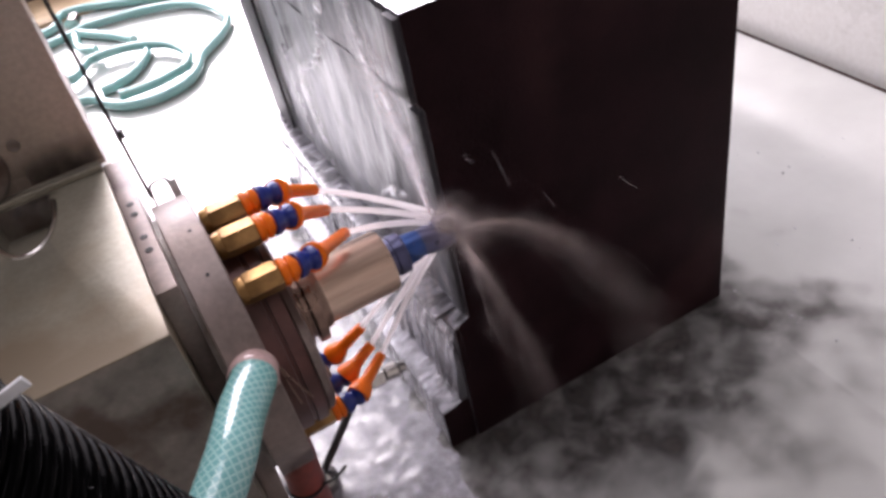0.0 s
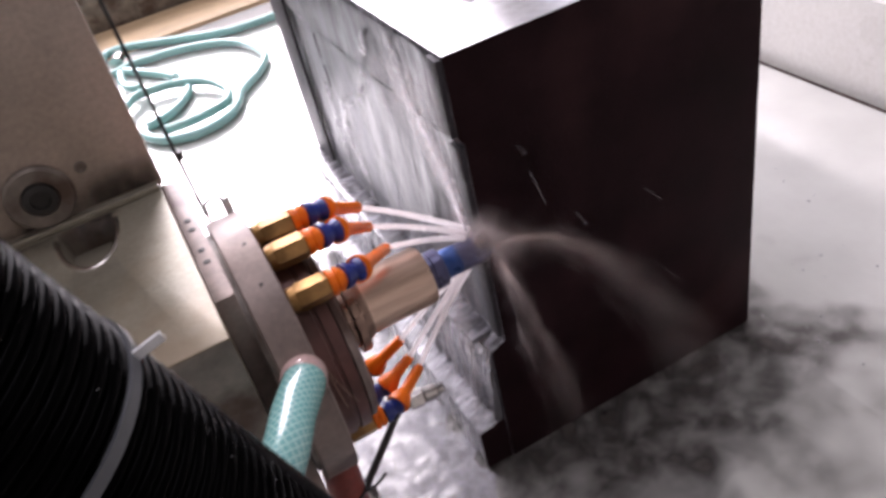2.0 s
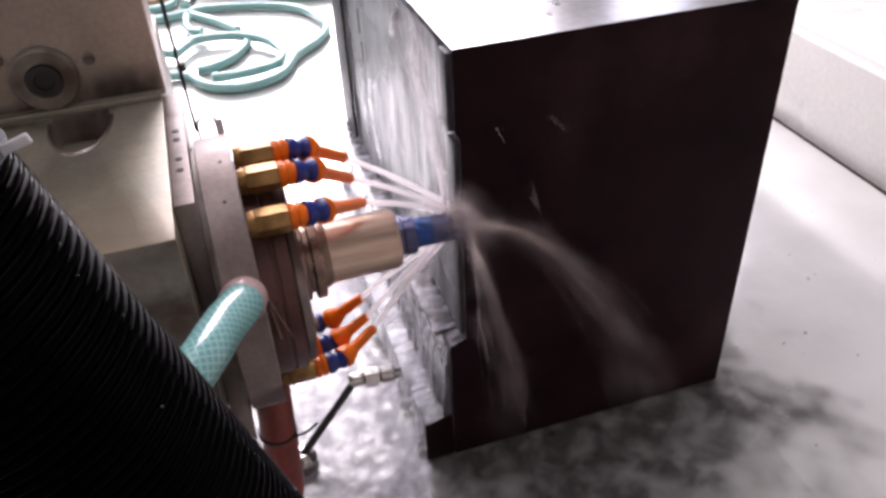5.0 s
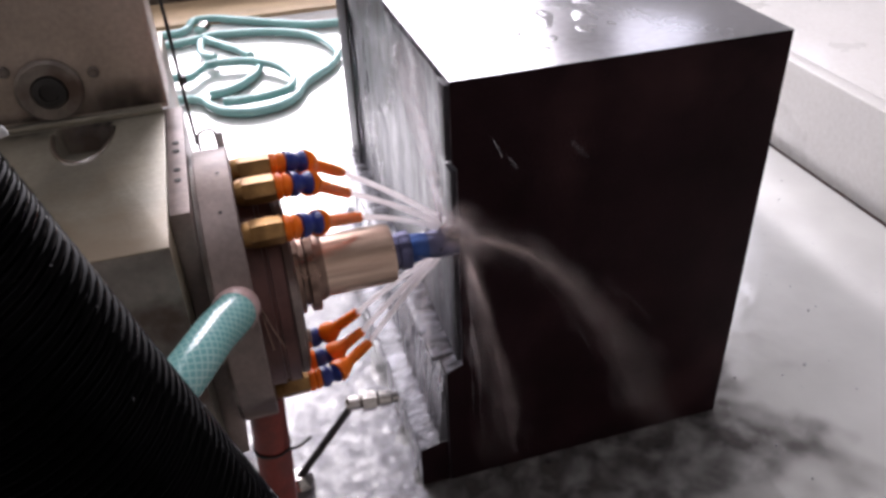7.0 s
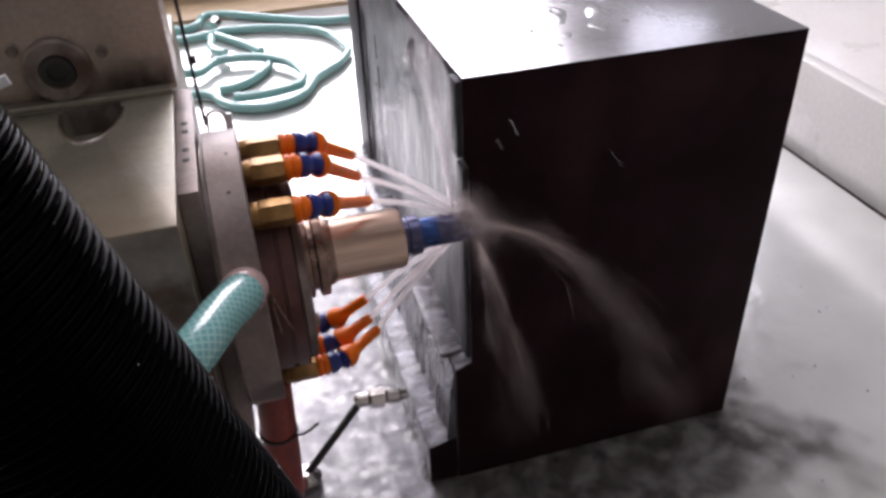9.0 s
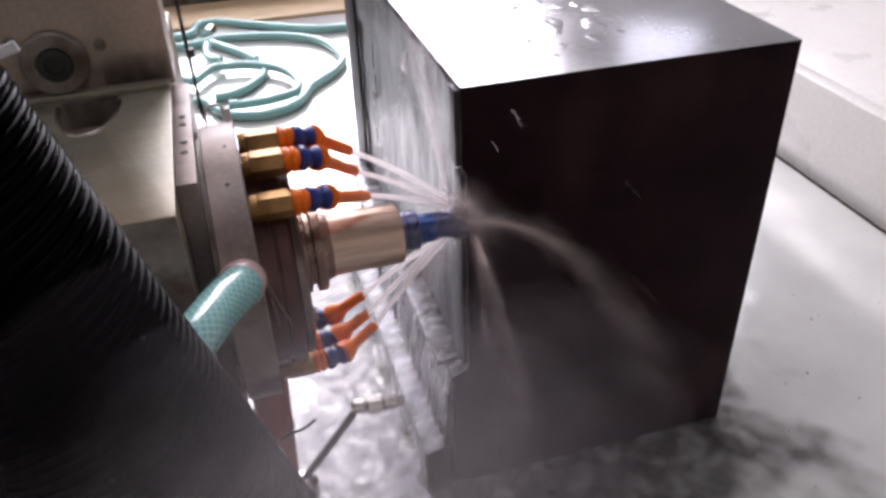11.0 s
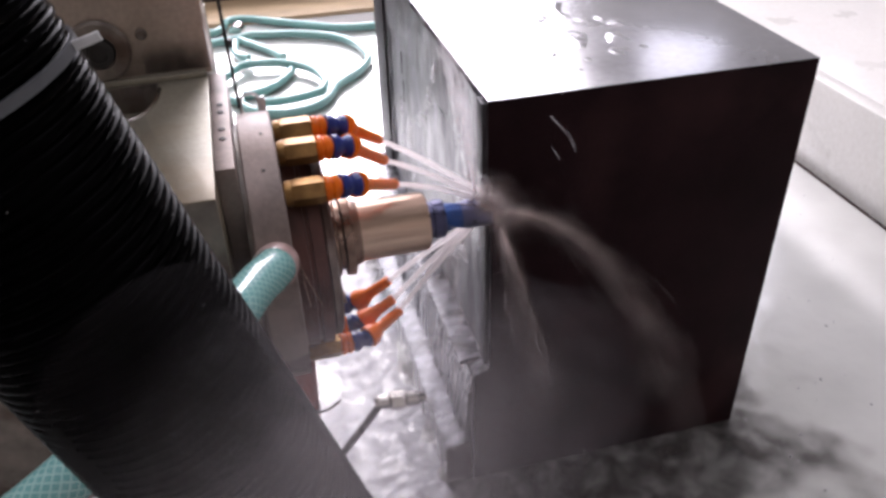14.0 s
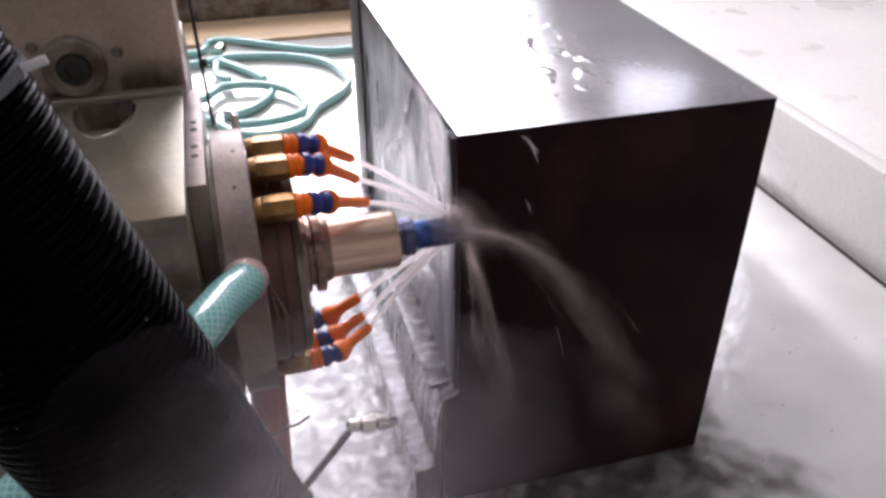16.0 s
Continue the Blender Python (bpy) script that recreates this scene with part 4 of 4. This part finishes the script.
def spray():
    out = []
    s = CUT + Vector((0.008, -0.010, 0.004))
    out.append(spray_piece("arc_spray", "brownish arc of coolant thrown off the cutter", s, [(0.96, -0.10, -0.02), (0.95, -0.09, -0.07)], 640, 0.98, 0.26, 0.022, 0.0007, 0.022, M_SPRAY, 3, 110, (0.0035, 0.009)))
    out.append(spray_piece("wide_spray", "wider faint coolant under the arc", s, [(0.93, -0.10, -0.02), (0.86, -0.10, -0.20), (0.80, -0.08, 0.12)], 260, 1.0, 0.25, 0.06, 0.0009, 0.025, M_MIST, 8, 110, (0.006, 0.016)))
    out.append(spray_piece("falling_spray", "thin curtain of coolant falling down the block", CUT + Vector((0.010, -0.012, -0.008)), [(0.06, -0.05, -1.0), (0.34, -0.06, -0.98), (0.36, -0.06, -0.95), (0.26, -0.06, -1.0)], 420, 1.1, 0.19, 0.035, 0.0008, 0.02, M_MIST, 4, 150, (0.006, 0.012)))
    out.append(spray_piece("rising_spray", "coolant splashing up the milled side", CUT + Vector((-0.005, 0.004, 0.012)), [(-0.03, 0.32, 1.0), (-0.02, 0.22, 1.0), (-0.04, 0.44, 1.0)], 420, 1.75, 0.11, 0.04, 0.0009, 0.012, M_WHITE, 5, 120, (0.004, 0.010)))
    out.append(spray_piece("side_spray", "coolant washing over the milled side", CUT + Vector((-0.012, 0.012, -0.012)), [(-0.06, 0.5, -0.2), (-0.15, 0.25, -0.4), (-0.04, 0.12, -0.5), (-0.05, 0.6, 0.5)], 320, 0.9, 0.18, 0.12, 0.0008, 0.03, M_MIST, 7, 40, (0.004, 0.010)))
    out.append(spray_piece("burst_spray", "dense burst of coolant at the cutter", CUT + Vector((-0.002, -0.006, 0.008)), [(0.25, -0.2, 0.75), (0.10, -0.3, 0.5), (-0.1, 0.0, 0.9), (0.45, -0.3, 0.45)], 300, 0.70, 0.085, 0.17, 0.0008, 0.010, M_MIST, 6, 300, (0.004, 0.011)))
    return out


def flying_drops():
    """Single drops that fly in arcs before the dark face, one behind another."""
    out = []
    rnd = random.Random(21)
    for k in range(4):
        d = thing("flying_drop", "bright streak of a coolant drop in flight", "water drop", "flying drops")
        v = Vector((rnd.uniform(0.15, 0.6), rnd.uniform(-0.2, -0.08), rnd.uniform(0.9, 1.5)))
        t0 = rnd.uniform(0.14, 0.2)
        o = CUT + Vector((0.01, -0.02, 0.02))
        path = [o + v * u + Vector((0, 0, -4.9)) * u * u for u in [t0 + 0.026 * i / 8 for i in range(9)]]
        c = path[4].copy()
        part("streak", tube([p - c for p in path], lambda s: 0.0003, 6), M_DROP, d)
        d.matrix_basis = Matrix.Translation(c)
        out.append((d, o, v, t0, rnd.uniform(0, 1)))
    return out


def lens_haze():
    """Haze on the lens, imitated by a thin veil: a few large soft puffs round its own middle."""
    rnd = random.Random(31)
    bm = bmesh.new()
    for k in range(84):
        c = Vector((rnd.gauss(0, 0.033), rnd.gauss(0, 0.014), rnd.gauss(0, 0.017)))
        bmesh.ops.create_icosphere(bm, subdivisions=3, radius=rnd.uniform(0.012, 0.046), matrix=Matrix.Translation(c))
    return tagged(mesh_ob("lens_haze", bm, M_HAZE), "thin puffs before the camera standing in for lens haze", "coolant mist", kind="stuff")


jet_things, spray_things, drops, veil = jets(), spray(), flying_drops(), lens_haze()


# ---- loose things on the table ----
def hose_coil():
    t = thing("hose_coil", "teal braided hose lying in loose loops on the table", "hose")
    z = 0.0100
    flat = [
        [(0.900, 1.445), (0.450, 1.460), (0.147, 1.475), (0.066, 1.490), (-0.014, 1.540), (-0.096, 1.597), (-0.152, 1.634), (-0.192, 1.641), (-0.213, 1.625), (-0.225, 1.578), (-0.244, 1.553), (-0.268, 1.550), (-0.292, 1.550), (-0.492, 1.550)],
        [(-0.492, 1.472), (-0.292, 1.472), (-0.256, 1.471), (-0.229, 1.477), (-0.202, 1.484), (-0.167, 1.500), (-0.118, 1.494), (-0.064, 1.482), (-0.010, 1.460), (0.042, 1.426), (0.077, 1.382), (0.098, 1.320), (0.103, 1.258), (0.090, 1.217), (0.066, 1.175), (0.030, 1.136), (0.004, 1.105), (-0.019, 1.053), (-0.043, 1.022), (-0.078, 1.003), (-0.123, 0.999), (-0.167, 1.018), (-0.193, 1.051), (-0.210, 1.091), (-0.232, 1.108), (-0.264, 1.114), (-0.464, 1.144)],
        [(-0.472, 1.223), (-0.272, 1.223), (-0.236, 1.210), (-0.213, 1.242), (-0.191, 1.273), (-0.147, 1.275), (-0.097, 1.260), (-0.051, 1.223), (-0.025, 1.174), (-0.018, 1.120), (-0.033, 1.073), (-0.065, 1.054), (-0.106, 1.045), (-0.141, 1.045), (-0.169, 1.050)],
        [(-0.186, 1.477), (-0.151, 1.425), (-0.115, 1.370), (-0.090, 1.321)],
        [(-0.197, 1.120), (-0.165, 1.124), (-0.134, 1.144), (-0.106, 1.178), (-0.086, 1.215), (-0.076, 1.255)],
        [(-0.197, 1.440), (-0.200, 1.376), (-0.189, 1.333), (-0.170, 1.314)],
    ]
    rise = (0.0, 0.0, 0.008, -0.0005, -0.0005, 0.008)
    loops = [[(x, y, z + dz) for x, y in pts] for pts, dz in zip(flat, rise)]
    for pts in loops:
        part("hose_loop", tube(smooth_path(pts, 8), 0.0100, 16, 10, 0.0075), M_HOSE, t)
    part("coupling", lathe([(-0.018, 0.013), (-0.018, 0.017), (0.018, 0.017), (0.018, 0.013)], aim_x((-0.188, 1.53, 0.018), (-0.20, 1.494, 0.018)), 20), M_CHROME, t)
    return t


def swivel_arm():
    t = thing("nozzle_arm", "thin black jointed arm with a chromed swivel nozzle", "nozzle arm")
    foot = part("foot", lathe([(0, 0.016), (0.012, 0.016), (0.015, 0.012), (0.022, 0.008)], Matrix.Translation((-0.166, 0.040, -0.001)) @ pose(0, 0, 0, 0, -90, 0), 24), M_CHROME, t, "small chromed foot")
    j = Vector((-0.0975, 0.053, 0.0885))
    part("rod", tube([Vector((-0.164, 0.038, 0.018)), Vector((-0.13, 0.046, 0.053)), j], 0.0040, 12), M_BLACK, t, "black rod")
    e = Vector((-0.051, 0.052, 0.0845))
    part("elbow", lathe([(-0.008, 0.005), (-0.005, 0.0076), (0.006, 0.0076), (0.008, 0.0055)], aim_x(j, e), 16), M_CHROME, t, "chromed elbow")
    part("union_nut", lathe([(0.008, 0.007), (0.009, 0.0105), (0.023, 0.0105), (0.024, 0.007)], aim_x(j, e), 6), M_CHROME, t, "wet chromed hexagon nut")
    part("spout", lathe([(0.024, 0.006), (0.026, 0.0082), (0.038, 0.0082), (0.040, 0.006), (0.047, 0.005)], aim_x(j, e), 16), M_CHROME, t)
    return t


def glint_beads():
    """Tiny bright beads that stand in for glints on the coolant film beside the block."""
    rnd = random.Random(17)
    bm = bmesh.new()
    for _ in range(170):
        x, y = rnd.uniform(0.305, 0.72), rnd.uniform(-0.12, 0.62)
        if rnd.random() < 0.45:
            x = 0.306 + abs(rnd.gauss(0, 0.05))
        r = 0.0006 + 0.0014 * rnd.random() ** 3
        bmesh.ops.create_icosphere(bm, subdivisions=1, radius=r, matrix=Matrix.Translation((x, y, 0.0002)))
    return tagged(mesh_ob("glint_beads", bm, M_BEAD), "tiny bright beads standing in for glints on the coolant film", "coolant bubbles", kind="stuff")


hose_coil(), swivel_arm(), glint_beads()


# ---- what moves ----
CLIMB = 0.0921 / 16.0
VEIL = (-0.164, -0.380, 0.504)


def motions():
    steps = [k * 0.5 for k in range(33)]
    for ob in (head, hose_a, red, *jet_things):
        walk(ob, [(t, pose(0, 0, CLIMB * t)) for t in steps])
    # the conduit rides along and swings a little aside
    swing = ((0.0, 0.0), (1.0, 0.004), (1.5, 0.004), (2.0, 0.0015), (2.5, -0.0035), (3.0, 0.0), (3.5, 0.0005), (5.0, 0.005), (14.5, 0.005), (15.5, 0.003), (16.0, 0.0))
    walk(cond, [(t, pose(float(np.interp(t, [a for a, _ in swing], [b for _, b in swing])), 0, CLIMB * t)) for t in steps])
    # the cutter turns in its spindle
    walk(cutter, [(k * 0.1, pose(0, AY, AZ, 67 * k)) for k in range(161)])
    # the spray climbs with the cutter and flickers
    rnd = random.Random(11)
    for ob in spray_things:
        rows = []
        for k in range(161):
            t = k * 0.1
            rows.append((t, Matrix.Translation((0, 0, CLIMB * t)) @ Matrix.Translation(CUT) @ pose(0, 0, 0, rnd.uniform(-2, 2), rnd.uniform(-2.5, 2.5), rnd.uniform(-2, 2)) @ Matrix.Translation(-CUT)))
        walk(ob, rows)
    # the veil imitating lens haze comes before the camera late and hangs there
    walk(veil, [(0.0, pose(0.25, -0.85, 0.30)), (9.2, pose(0.22, -0.80, 0.32)), (11.2, pose(*VEIL)), (16.0, pose(VEIL[0], VEIL[1], VEIL[2] - 0.006, 0, 0, 12))])
    # drops swing up and over, again and again, at their own beat
    for d, o, v, t0, phase in drops:
        rows = []
        for k in range(161):
            t = k * 0.1
            u = t0 + 0.09 * math.sin(2 * math.pi * (t * (1.3 + phase) + phase))
            rows.append((t, Matrix.Translation(o + v * u + Vector((0, 0, CLIMB * t - 4.9 * u * u)))))
        walk(d, rows)


motions()
